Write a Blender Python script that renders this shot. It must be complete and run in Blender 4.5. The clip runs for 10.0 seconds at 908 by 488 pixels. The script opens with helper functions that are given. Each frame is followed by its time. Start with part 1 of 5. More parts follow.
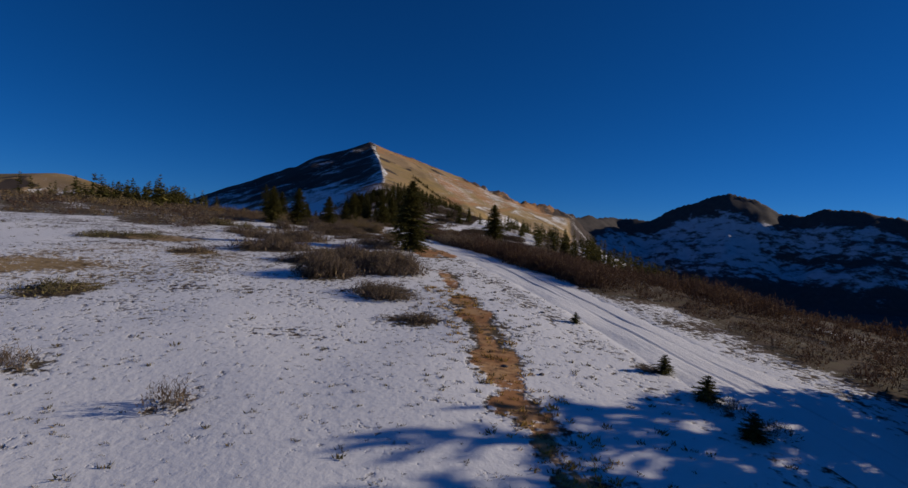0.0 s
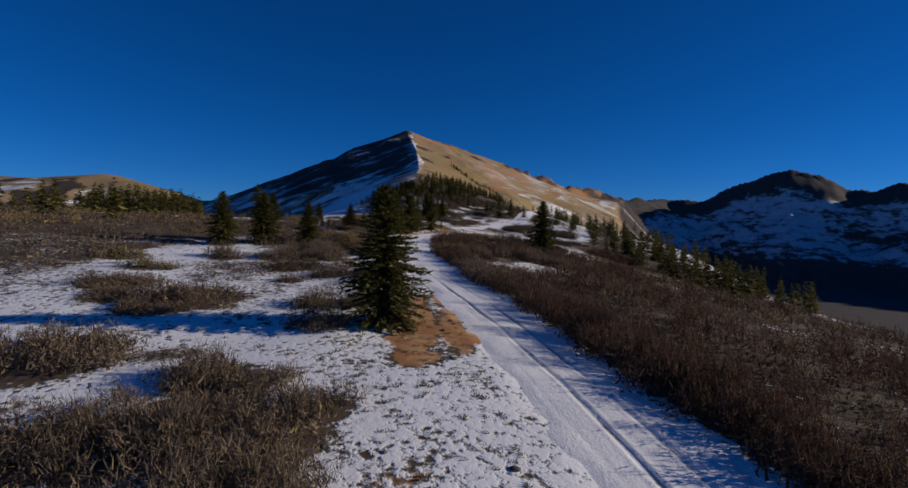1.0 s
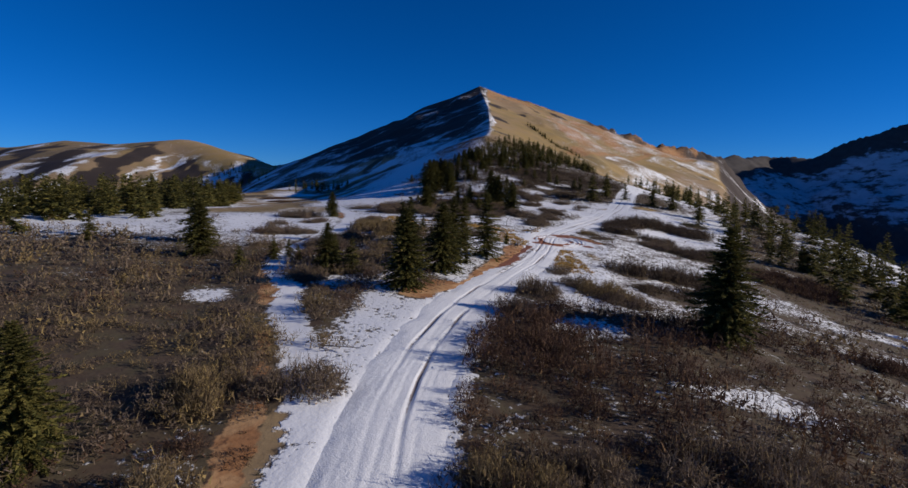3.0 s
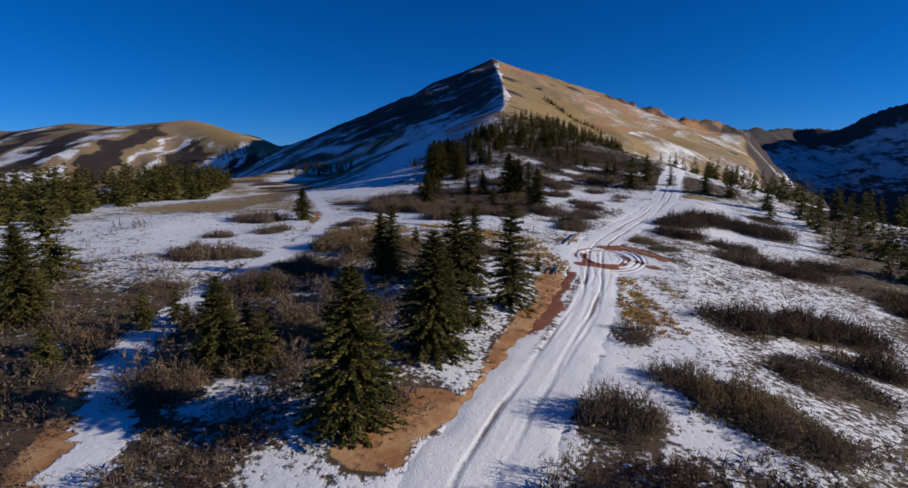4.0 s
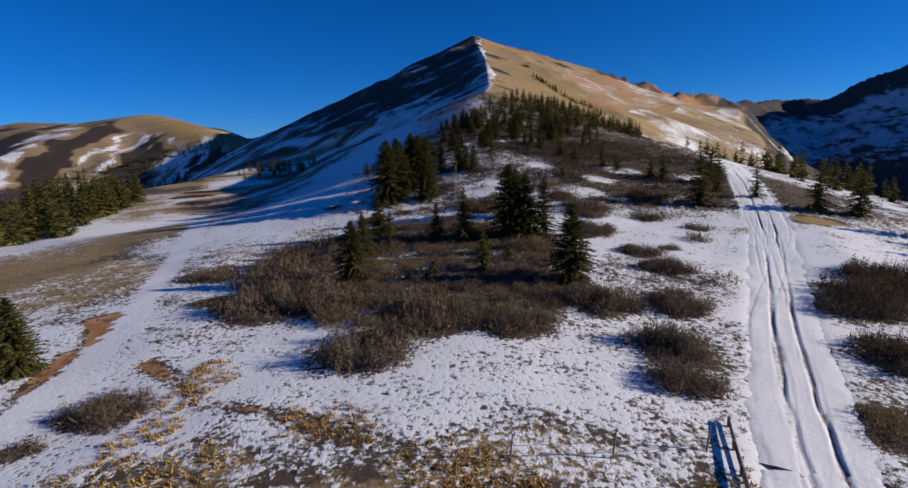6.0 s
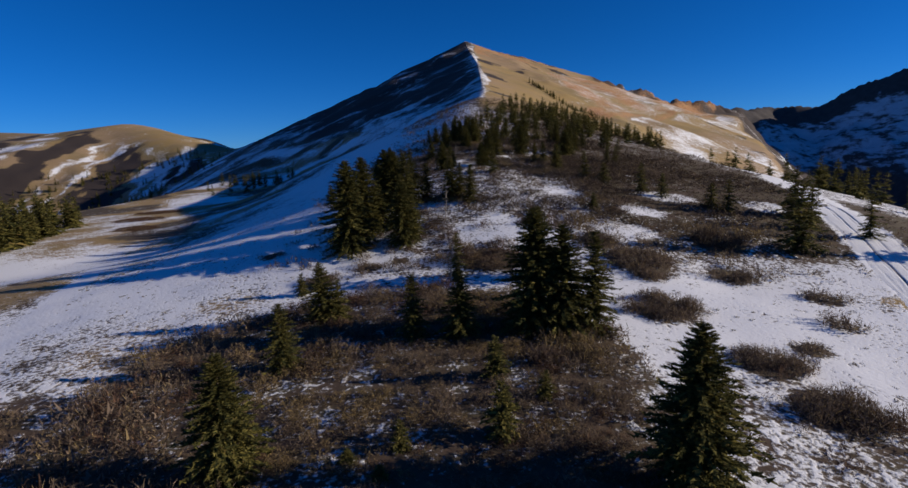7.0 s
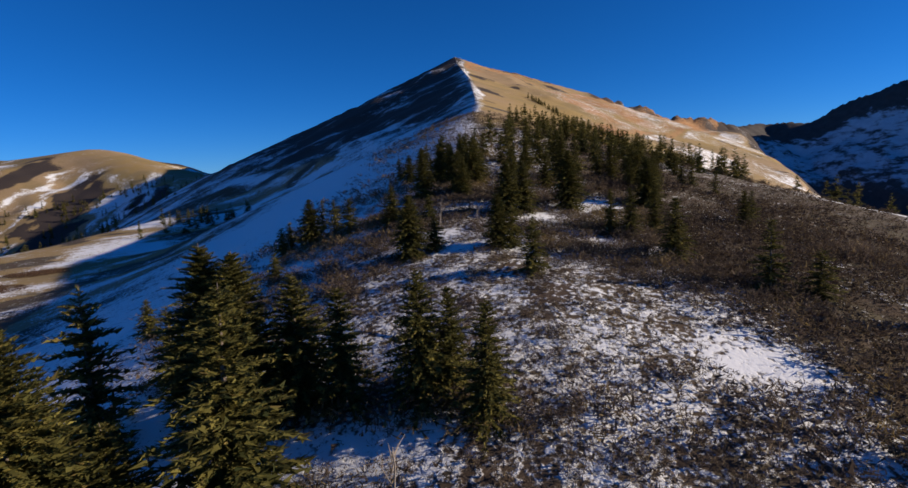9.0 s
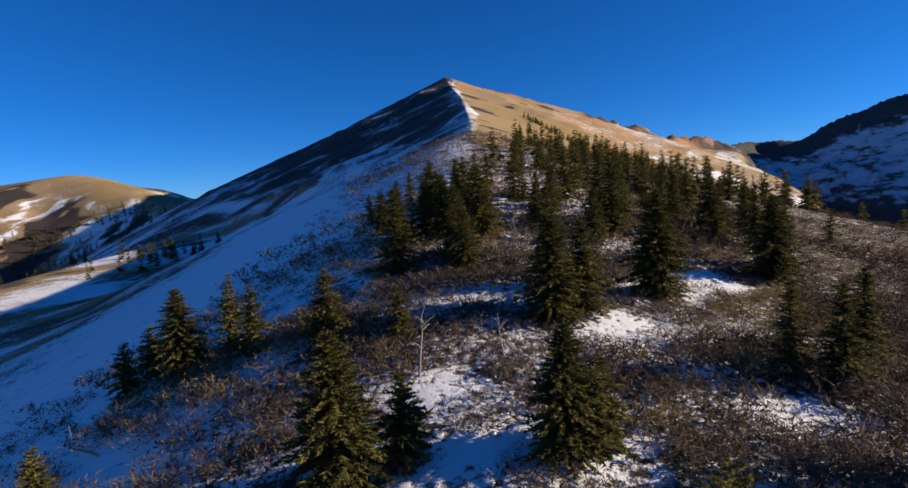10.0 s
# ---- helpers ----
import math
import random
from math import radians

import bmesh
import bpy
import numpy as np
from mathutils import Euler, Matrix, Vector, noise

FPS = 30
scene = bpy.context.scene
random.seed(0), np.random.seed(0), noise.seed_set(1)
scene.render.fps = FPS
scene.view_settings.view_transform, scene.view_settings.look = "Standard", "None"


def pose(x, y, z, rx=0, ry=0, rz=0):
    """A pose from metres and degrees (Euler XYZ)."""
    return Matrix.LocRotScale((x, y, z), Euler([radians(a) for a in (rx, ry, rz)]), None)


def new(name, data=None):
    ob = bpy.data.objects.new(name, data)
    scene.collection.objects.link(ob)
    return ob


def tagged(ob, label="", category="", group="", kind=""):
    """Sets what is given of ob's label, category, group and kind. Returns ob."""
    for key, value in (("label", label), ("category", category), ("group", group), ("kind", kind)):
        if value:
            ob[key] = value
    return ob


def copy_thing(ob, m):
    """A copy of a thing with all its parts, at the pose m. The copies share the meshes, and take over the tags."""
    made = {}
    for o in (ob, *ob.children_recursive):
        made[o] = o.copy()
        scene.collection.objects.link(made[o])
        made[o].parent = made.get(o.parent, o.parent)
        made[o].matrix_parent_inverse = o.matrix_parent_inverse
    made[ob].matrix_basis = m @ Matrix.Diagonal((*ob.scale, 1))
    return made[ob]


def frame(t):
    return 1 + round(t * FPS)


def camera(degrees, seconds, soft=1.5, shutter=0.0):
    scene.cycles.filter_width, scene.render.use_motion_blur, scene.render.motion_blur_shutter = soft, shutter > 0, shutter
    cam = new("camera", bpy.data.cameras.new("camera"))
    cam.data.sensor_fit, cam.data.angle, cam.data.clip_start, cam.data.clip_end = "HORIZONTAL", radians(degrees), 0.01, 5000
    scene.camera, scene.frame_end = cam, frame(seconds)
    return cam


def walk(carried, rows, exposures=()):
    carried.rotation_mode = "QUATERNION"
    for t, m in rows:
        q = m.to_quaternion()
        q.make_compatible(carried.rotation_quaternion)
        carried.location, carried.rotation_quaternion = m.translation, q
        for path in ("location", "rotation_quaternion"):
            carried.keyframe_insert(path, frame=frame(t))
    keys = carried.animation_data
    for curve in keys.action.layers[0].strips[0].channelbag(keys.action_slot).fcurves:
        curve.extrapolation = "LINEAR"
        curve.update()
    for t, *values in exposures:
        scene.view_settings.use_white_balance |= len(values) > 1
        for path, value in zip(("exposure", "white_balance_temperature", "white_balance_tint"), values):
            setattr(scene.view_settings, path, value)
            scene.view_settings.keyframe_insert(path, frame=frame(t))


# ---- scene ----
cam = camera(82.0, 10.0)
PATH = [
    (0, pose(0.01, 0.00, 9.01, 89.82, -2.78, -10.54)),
    (0.5, pose(3.79, 15.29, 11.30, 89.20, -1.93, -7.83)),
    (1, pose(6.72, 29.25, 13.38, 88.21, -1.23, -5.77)),
    (1.5, pose(8.47, 42.63, 15.84, 86.66, -0.64, -3.95)),
    (2, pose(10.35, 56.24, 17.84, 85.29, -1.11, -1.64)),
    (2.5, pose(11.72, 68.67, 20.00, 84.49, -1.23, 0.77)),
    (2.7, pose(12.09, 73.38, 20.85, 84.15, -1.28, 1.52)),
    (3.8, pose(11.38, 101.49, 23.14, 81.69, -0.24, 3.84)),
    (4, pose(11.58, 106.77, 23.82, 81.11, -0.30, 3.86)),
    (4.5, pose(11.85, 119.84, 25.12, 80.11, -0.23, 3.63)),
    (5, pose(11.86, 132.59, 26.36, 79.48, -0.01, 3.61)),
    (5.5, pose(11.72, 144.88, 27.35, 79.20, 1.18, 2.80)),
    (5.7, pose(11.85, 149.25, 27.72, 79.23, 1.78, 2.56)),
    (6.8, pose(11.29, 177.50, 29.20, 79.98, 1.58, 1.68)),
    (7, pose(11.13, 182.71, 29.65, 80.19, 2.07, 1.42)),
    (7.5, pose(10.84, 195.43, 30.55, 80.86, 2.25, 1.13)),
    (8, pose(11.06, 208.96, 31.18, 81.21, 2.33, 1.01)),
    (8.5, pose(10.91, 221.11, 31.99, 81.54, 2.56, 0.78)),
    (9, pose(10.71, 232.57, 32.97, 82.28, 2.84, 0.45)),
    (9.5, pose(10.31, 244.62, 34.10, 83.33, 3.46, -0.02)),
    (10, pose(10.54, 255.74, 35.03, 84.48, 3.49, -0.38)),
]
EXPOSURES = [(0, -0.3, 5150, 10), (0.5, -0.2, 5250, 10), (1, -0.22, 5000, 10), (1.5, -0.2, 4900, 10), (2.5, 0.05, 4850, 10), (4, 0.1, 4850, 10), (5.5, 0.3, 4950, 10), (7, 0.2, 5000, 10), (8, 0.45, 5200, 10), (8.5, 0.47, 5250, 10), (9.5, 0.66, 5250, 10), (10, 0.78, 5350, 10)]
walk(cam, PATH, EXPOSURES)

# ---- sky and sun ----
SUN_TURN, SUN_HEIGHT = 91.0, 17.5  # degrees clockwise from +y, degrees above the horizon
world = bpy.data.worlds.new("world")
scene.world = world
world.use_nodes = True
sky = world.node_tree.nodes.new("ShaderNodeTexSky")
sky.sky_type, sky.sun_disc = "NISHITA", False
sky.sun_elevation, sky.sun_rotation = radians(SUN_HEIGHT), radians(SUN_TURN)
sky.altitude, sky.air_density, sky.dust_density, sky.ozone_density = 3500, 1.0, 0.0, 8.0
background = world.node_tree.nodes["Background"]
background.inputs["Strength"].default_value = 0.06
deep = world.node_tree.nodes.new("ShaderNodeHueSaturation")  # the deep blue of thin, dry air
deep.inputs["Saturation"].default_value = 1.06
world.node_tree.links.new(sky.outputs["Color"], deep.inputs["Color"])
world.node_tree.links.new(deep.outputs["Color"], background.inputs["Color"])
sun = new("sun", bpy.data.lights.new("sun", "SUN"))
sun.data.energy, sun.data.angle, sun.data.color = 5.0, radians(0.5), (1.0, 0.74, 0.46)
toward = Vector((math.sin(radians(SUN_TURN)) * math.cos(radians(SUN_HEIGHT)), math.cos(radians(SUN_TURN)) * math.cos(radians(SUN_HEIGHT)), math.sin(radians(SUN_HEIGHT))))
sun.rotation_euler = toward.to_track_quat("Z", "Y").to_euler()

# ---- materials ----
def material(name):
    mat = bpy.data.materials.new(name)
    mat.use_nodes = True
    return mat, mat.node_tree.nodes, mat.node_tree.links, mat.node_tree.nodes["Principled BSDF"]


class Nodes:
    """Short ways to build node trees."""

    def __init__(self, name):
        self.mat, self.nodes, self.links, self.shader = material(name)
        self.place = self.nodes.new("ShaderNodeNewGeometry").outputs["Position"]

    def put(self, socket, value):
        if isinstance(value, bpy.types.NodeSocket):
            self.links.new(value, socket)
        else:
            socket.default_value = (*value, 1) if isinstance(value, tuple) and len(value) == 3 and len(socket.default_value) == 4 else value

    def noise(self, scale, detail=4.0, rough=0.55, stretch=None, place=None):
        node = self.nodes.new("ShaderNodeTexNoise")
        node.inputs["Scale"].default_value, node.inputs["Detail"].default_value, node.inputs["Roughness"].default_value = scale, detail, rough
        where = place or self.place
        if stretch:
            turn = self.nodes.new("ShaderNodeMapping")
            turn.inputs["Scale"].default_value = stretch
            self.links.new(where, turn.inputs["Vector"])
            where = turn.outputs["Vector"]
        self.links.new(where, node.inputs["Vector"])
        return node.outputs["Fac"]

    def math(self, kind, a, b=0.0):
        node = self.nodes.new("ShaderNodeMath")
        node.operation = kind
        self.put(node.inputs[0], a)
        self.put(node.inputs[1], b)
        return node.outputs[0]

    def ramp(self, value, low, high, to_low=0.0, to_high=1.0):
        node = self.nodes.new("ShaderNodeMapRange")
        node.interpolation_type = "SMOOTHSTEP"
        self.put(node.inputs["Value"], value)
        node.inputs["From Min"].default_value, node.inputs["From Max"].default_value = low, high
        node.inputs["To Min"].default_value, node.inputs["To Max"].default_value = to_low, to_high
        return node.outputs["Result"]

    def mix(self, fac, a, b):
        node = self.nodes.new("ShaderNodeMix")
        node.data_type = "RGBA"
        self.put(node.inputs["Factor"], fac)
        self.put(node.inputs[6], a)
        self.put(node.inputs[7], b)
        return node.outputs[2]

    def attribute(self, name):
        node = self.nodes.new("ShaderNodeAttribute")
        node.attribute_name = name
        return node.outputs["Fac"]

    def random(self):
        return self.nodes.new("ShaderNodeObjectInfo").outputs["Random"]

    def island(self):
        return self.nodes.new("ShaderNodeNewGeometry").outputs["Random Per Island"]

    def bump(self, value, strength, distance):
        node = self.nodes.new("ShaderNodeBump")
        node.inputs["Strength"].default_value, node.inputs["Distance"].default_value = strength, distance
        self.put(node.inputs["Height"], value)
        self.links.new(node.outputs["Normal"], self.shader.inputs["Normal"])

    def done(self, color, rough=0.8, spec=0.3):
        self.put(self.shader.inputs["Base Color"], color)
        self.put(self.shader.inputs["Roughness"], rough)
        self.put(self.shader.inputs["Specular IOR Level"], spec)
        return self.mat


def ground_material():
    """Snow with bare ground, grass and red soil showing through where the sheet's cover values say so."""
    n = Nodes("snowy_ground")
    fine, mid, wide = n.noise(2.2, 5, 0.65), n.noise(0.55, 4, 0.6), n.noise(0.07, 3, 0.5)
    speck = n.noise(3.4, 3, 0.55)
    drift = n.noise(0.22, 3, 0.5)
    snow_attr, soil_attr, grass_attr, rock_attr = n.attribute("snow"), n.attribute("soil"), n.attribute("grass"), n.attribute("rock")
    litter = n.mix(fine, (0.045, 0.032, 0.023), (0.135, 0.096, 0.064))
    litter = n.mix(n.ramp(mid, 0.35, 0.7), litter, (0.10, 0.083, 0.045))
    grass = n.mix(fine, (0.20, 0.13, 0.045), (0.42, 0.31, 0.12))
    grass = n.mix(n.ramp(wide, 0.4, 0.65), grass, (0.33, 0.235, 0.11))
    grass = n.mix(n.ramp(n.noise(0.012, 4, 0.6), 0.42, 0.6), grass, n.mix(mid, (0.24, 0.165, 0.085), (0.38, 0.28, 0.16)))
    grass = n.mix(n.ramp(n.noise(0.035, 4, 0.65), 0.45, 0.65, 0.0, 0.5), grass, n.mix(fine, (0.13, 0.105, 0.04), (0.25, 0.2, 0.085)))
    soil = n.mix(fine, (0.24, 0.11, 0.042), (0.46, 0.245, 0.1))
    soil = n.mix(n.ramp(n.noise(0.4, 4, 0.65), 0.42, 0.62), soil, n.mix(speck, (0.42, 0.245, 0.11), (0.56, 0.36, 0.17)))
    soil = n.mix(n.ramp(n.noise(0.9, 4, 0.7), 0.52, 0.66, 0.0, 0.8), soil, (0.1, 0.05, 0.03))
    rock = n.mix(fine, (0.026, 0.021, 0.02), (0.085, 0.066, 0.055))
    jitter = n.math("ADD", n.math("MULTIPLY", n.math("SUBTRACT", mid, 0.5), 0.55), n.math("MULTIPLY", n.math("SUBTRACT", fine, 0.5), 0.5))
    bare = n.mix(n.ramp(n.math("ADD", grass_attr, jitter), 0.4, 0.6), litter, grass)
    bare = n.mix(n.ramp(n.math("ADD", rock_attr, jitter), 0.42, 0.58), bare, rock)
    bare = n.mix(n.ramp(n.math("ADD", soil_attr, jitter), 0.42, 0.56), bare, soil)
    cover = n.math("ADD", snow_attr, n.math("ADD", jitter, n.math("ADD", n.math("MULTIPLY", n.math("SUBTRACT", speck, 0.5), 0.75), n.math("MULTIPLY", n.math("SUBTRACT", drift, 0.5), 0.35))))
    cover = n.math("ADD", cover, n.math("MULTIPLY", n.math("SUBTRACT", n.noise(0.1, 5, 0.72), 0.5), n.math("MULTIPLY", rock_attr, 0.9)))
    snow_mask = n.ramp(cover, 0.41, 0.61)
    snow = n.mix(n.noise(9.0, 3), (0.79, 0.8, 0.82), (0.9, 0.9, 0.9))
    color = n.mix(snow_mask, bare, snow)
    n.bump(n.math("ADD", n.math("MULTIPLY", snow_mask, 0.7), n.math("ADD", n.math("MULTIPLY", fine, 0.35), n.math("MULTIPLY", speck, 0.4))), 0.55, 0.12)
    return n.done(color, n.ramp(snow_mask, 0, 1, 0.95, 0.6), 0.2)


def range_material():
    """Dark rock with snow in the gullies and on the ledges of the far range."""
    n = Nodes("snowy_rock")
    wide, mid, fine = n.noise(0.0035, 5, 0.6), n.noise(0.018, 6, 0.68, (1, 1, 2.4)), n.noise(0.05, 4, 0.6)
    rock = n.mix(fine, (0.03, 0.027, 0.026), (0.10, 0.088, 0.08))
    snow_attr = n.attribute("snow")
    cover = n.math("ADD", snow_attr, n.math("ADD", n.math("MULTIPLY", n.math("SUBTRACT", mid, 0.5), 1.1), n.math("MULTIPLY", n.math("SUBTRACT", wide, 0.5), 0.7)))
    color = n.mix(n.ramp(cover, 0.42, 0.62), rock, n.mix(fine, (0.38, 0.4, 0.44), (0.66, 0.67, 0.7)))
    return n.done(color, 0.85, 0.2)


GROUND, RANGE = ground_material(), range_material()

def bark_material():
    n = Nodes("bark")
    return n.done(n.mix(n.noise(14, 4, 0.6, (1, 1, 0.25)), (0.06, 0.045, 0.035), (0.24, 0.2, 0.16)), 0.9, 0.1)


def leafy_material(name, dark, light, odd, rough=0.85, share=0.86, through_light=0.22):
    """Many small leaves or twigs, each a little different."""
    n = Nodes(name)
    one = n.island()
    color = n.mix(n.math("MULTIPLY", one, 1.0), dark, light)
    color = n.mix(n.ramp(n.noise(0.5, 2), 0.35, 0.7, 0.0, 0.45), color, dark)
    color = n.mix(n.ramp(n.math("FRACT", n.math("MULTIPLY", one, 37.7)), share, share + 0.04), color, odd)
    n.done(color, rough, 0.15)
    thin, both = n.nodes.new("ShaderNodeBsdfTranslucent"), n.nodes.new("ShaderNodeMixShader")
    n.put(thin.inputs["Color"], color)
    both.inputs["Fac"].default_value = through_light
    n.links.new(n.shader.outputs["BSDF"], both.inputs[1])
    n.links.new(thin.outputs["BSDF"], both.inputs[2])
    n.links.new(both.outputs["Shader"], n.nodes["Material Output"].inputs["Surface"])
    return n.mat


def wood_material(name, dark, light):
    n = Nodes(name)
    return n.done(n.mix(n.noise(9, 5, 0.65, (1, 1, 0.3)), dark, light), 0.85, 0.15)


def track_material():
    """Packed snow with mud, and ruts whose shade is painted in along with their wear."""
    n = Nodes("packed_snow")
    fine, mid, grit = n.noise(3.0, 5, 0.65), n.noise(0.7, 4, 0.6), n.noise(12, 3, 0.6)
    rut, soil, thin = n.attribute("rut"), n.attribute("soil"), n.attribute("thin")
    jitter = n.math("ADD", n.math("MULTIPLY", n.math("SUBTRACT", mid, 0.5), 0.5), n.math("MULTIPLY", n.math("SUBTRACT", fine, 0.5), 0.6))
    snow = n.mix(grit, (0.76, 0.77, 0.79), (0.89, 0.89, 0.89))
    # grey, then brown along the ruts: mostly the grooves' shade, put into the colour
    snow = n.mix(n.ramp(rut, 0.2, 1.0, 0.0, 0.6), snow, (0.44, 0.45, 0.48))
    snow = n.mix(n.ramp(n.math("ADD", n.math("MULTIPLY", rut, 0.75), jitter), 0.4, 0.62, 0.0, 0.8), snow, (0.17, 0.12, 0.095))
    ground = n.mix(fine, (0.05, 0.036, 0.024), (0.16, 0.11, 0.07))
    snow = n.mix(n.ramp(n.math("ADD", thin, jitter), 0.44, 0.56), snow, ground)
    mud = n.mix(fine, (0.13, 0.05, 0.026), (0.34, 0.15, 0.08))
    color = n.mix(n.ramp(n.math("ADD", soil, jitter), 0.42, 0.56), snow, mud)
    n.bump(n.math("ADD", fine, n.math("MULTIPLY", grit, 0.4)), 0.5, 0.06)
    return n.done(color, 0.7, 0.2)


BARK, TRACK = bark_material(), track_material()
NEEDLES = leafy_material("spruce_needles", (0.03, 0.038, 0.012), (0.25, 0.215, 0.05), (0.2, 0.15, 0.045), share=0.94, through_light=0.25)
TWIGS = {
    "b": leafy_material("willow_twigs", (0.085, 0.064, 0.047), (0.245, 0.185, 0.13), (0.28, 0.21, 0.1)),
    "g": leafy_material("golden_willow_twigs", (0.1, 0.074, 0.04), (0.24, 0.175, 0.09), (0.31, 0.23, 0.09), share=0.72),
    "y": leafy_material("yellow_green_twigs", (0.08, 0.068, 0.034), (0.21, 0.175, 0.085), (0.27, 0.23, 0.08), share=0.75),
    "h": leafy_material("heath_twigs", (0.062, 0.047, 0.036), (0.185, 0.14, 0.1), (0.22, 0.17, 0.085)),
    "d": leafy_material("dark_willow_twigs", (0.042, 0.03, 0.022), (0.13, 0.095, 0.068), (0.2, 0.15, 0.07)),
    "r": leafy_material("reddish_willow_twigs", (0.05, 0.031, 0.022), (0.135, 0.08, 0.052), (0.2, 0.125, 0.06)),
}
DRY_GRASS = leafy_material("dry_grass", (0.07, 0.055, 0.025), (0.3, 0.23, 0.1), (0.13, 0.12, 0.045), share=0.75)
OLD_WOOD = wood_material("weathered_wood", (0.07, 0.055, 0.045), (0.26, 0.22, 0.18))
DEAD_WOOD = wood_material("bleached_wood", (0.15, 0.125, 0.1), (0.38, 0.33, 0.27))
STONE = wood_material("grey_stone", (0.06, 0.05, 0.045), (0.2, 0.17, 0.15))

STEMS = wood_material("willow_stems", (0.06, 0.045, 0.035), (0.2, 0.15, 0.11))
GOLD_GRASS = leafy_material("golden_grass", (0.28, 0.18, 0.045), (0.66, 0.44, 0.11), (0.3, 0.19, 0.06), share=0.8)
# ---- the lie of the land ----
def vnoise(x, y, seed=0):
    """Smooth lattice noise in -1 to 1, one cell a unit."""
    xi, yi = np.floor(x).astype(np.int64), np.floor(y).astype(np.int64)
    fx, fy = x - xi, y - yi
    fx, fy = fx * fx * (3 - 2 * fx), fy * fy * (3 - 2 * fy)

    def lattice(a, b):
        h = (a * 374761393 + b * 668265263 + seed * 1442695041) & 0x7FFFFFFF
        h = ((h ^ (h >> 13)) * 1274126177) & 0x7FFFFFFF
        return ((h ^ (h >> 16)) & 0xFFFF) / 32767.5 - 1

    low = lattice(xi, yi) * (1 - fx) + lattice(xi + 1, yi) * fx
    high = lattice(xi, yi + 1) * (1 - fx) + lattice(xi + 1, yi + 1) * fx
    return low * (1 - fy) + high * fy


def fbm(x, y, size, octaves=4, seed=0):
    total, amp = 0.0, 1.0
    for k in range(octaves):
        total = total + amp * vnoise(x / size + 7.3 * k, y / size - 3.1 * k, seed + k)
        size, amp = size * 0.5, amp * 0.5
    return total / 1.6


def smooth(v, low, high):
    t = np.clip((v - low) / (high - low), 0, 1)
    return t * t * (3 - 2 * t)


def table(y, knots, values, blur=7.0):
    """A soft curve through a short table."""
    return sum(w * np.interp(y + d * blur, knots, values) for d, w in ((-1, 0.25), (0, 0.5), (1, 0.25)))


def soft_max(a, b, k):
    h = np.clip(0.5 + 0.5 * (a - b) / k, 0, 1)
    return b * (1 - h) + a * h + k * h * (1 - h)


def near_line(x, y, line):
    """Distance to a polyline, its third value there, and the side (positive to the right of its way)."""
    best = np.full(np.shape(x), 1e9)
    value, side, along = np.zeros(np.shape(x)), np.zeros(np.shape(x)), np.zeros(np.shape(x))
    run = 0.0
    for (x0, y0, z0), (x1, y1, z1) in zip(line, line[1:]):
        dx, dy = x1 - x0, y1 - y0
        length = math.hypot(dx, dy)
        t = np.clip(((x - x0) * dx + (y - y0) * dy) / length**2, 0, 1)
        d = np.hypot(x - x0 - t * dx, y - y0 - t * dy)
        near = d < best
        best = np.where(near, d, best)
        value = np.where(near, z0 + t * (z1 - z0), value)
        side = np.where(near, np.sign((x - x0) * dy - (y - y0) * dx), side)
        along = np.where(near, run + t * length, along)
        run += length
    return best, value, side, along


# the rounded spur along which the road climbs, by distance along y
SPUR_Y = (-80, 0, 50, 100, 150, 200, 230, 245, 256, 275, 300, 335, 371, 410, 460, 522, 600)
SPUR_X = (0, 2, 2, 0, 2, 10, 14, 14, 13, 10, 11, 14, 15, 20, 21, 22, 22)
SPUR_Z = (-5, 1.5, 7.5, 10.6, 13.6, 15.9, 17.6, 21.2, 25.2, 28.7, 32.5, 39, 47, 52, 59, 71, 94)
LEFT_FALL = (0, 0, 0, -0.05, -0.02, 0.02, 0.07, 0.12, 0.2, 0.32, 0.36, 0.38, 0.39, 0.42, 0.45, 0.5, 0.5)
LEFT_FLOOR = (-40, -30, -20, -8, 4, 11, 12, 11.5, 11, 11, 12, 13, 13, 14, 17, 20, 26)
RIGHT_FALL = (0.02, 0.03, 0.06, 0.10, 0.11, 0.09, 0.05, 0.075, 0.12, 0.137, 0.148, 0.198, 0.3, 0.32, 0.33, 0.34, 0.36)
RIGHT_EDGE = (26, 26, 26, 26, 26, 36, 46, 49, 51, 52, 48, 45, 40, 40, 40, 40, 40)
# crests of the hills behind
PEAK_FRONT = ((15, 371, 46), (21, 460, 59), (22, 590, 92), (22, 625, 101), (18, 730, 128), (13, 834, 157))
PEAK_LEFT = ((13, 834, 157), (-77, 955, 149), (-88, 964, 142), (-181, 1012, 103), (-254, 1005, 70), (-340, 985, 50), (-430, 1000, 40))
PEAK_RIGHT = ((13, 834, 157), (83, 870, 146), (173, 896, 123), (223, 938, 112), (311, 982, 95), (419, 1046, 88), (470, 1080, 79), (560, 1180, 76), (800, 1350, 80))
FACE_TRACK = ((84, 505, 0), (102, 530, 0), (150, 612, 0), (230, 740, 0), (371, 975, 0))
LEFT_HILL = ((-290, 815, 44), (-390, 880, 70), (-460, 920, 87), (-600, 960, 80), (-720, 1000, 88), (-820, 1005, 74), (-1100, 1000, 80), (-1600, 900, 60))


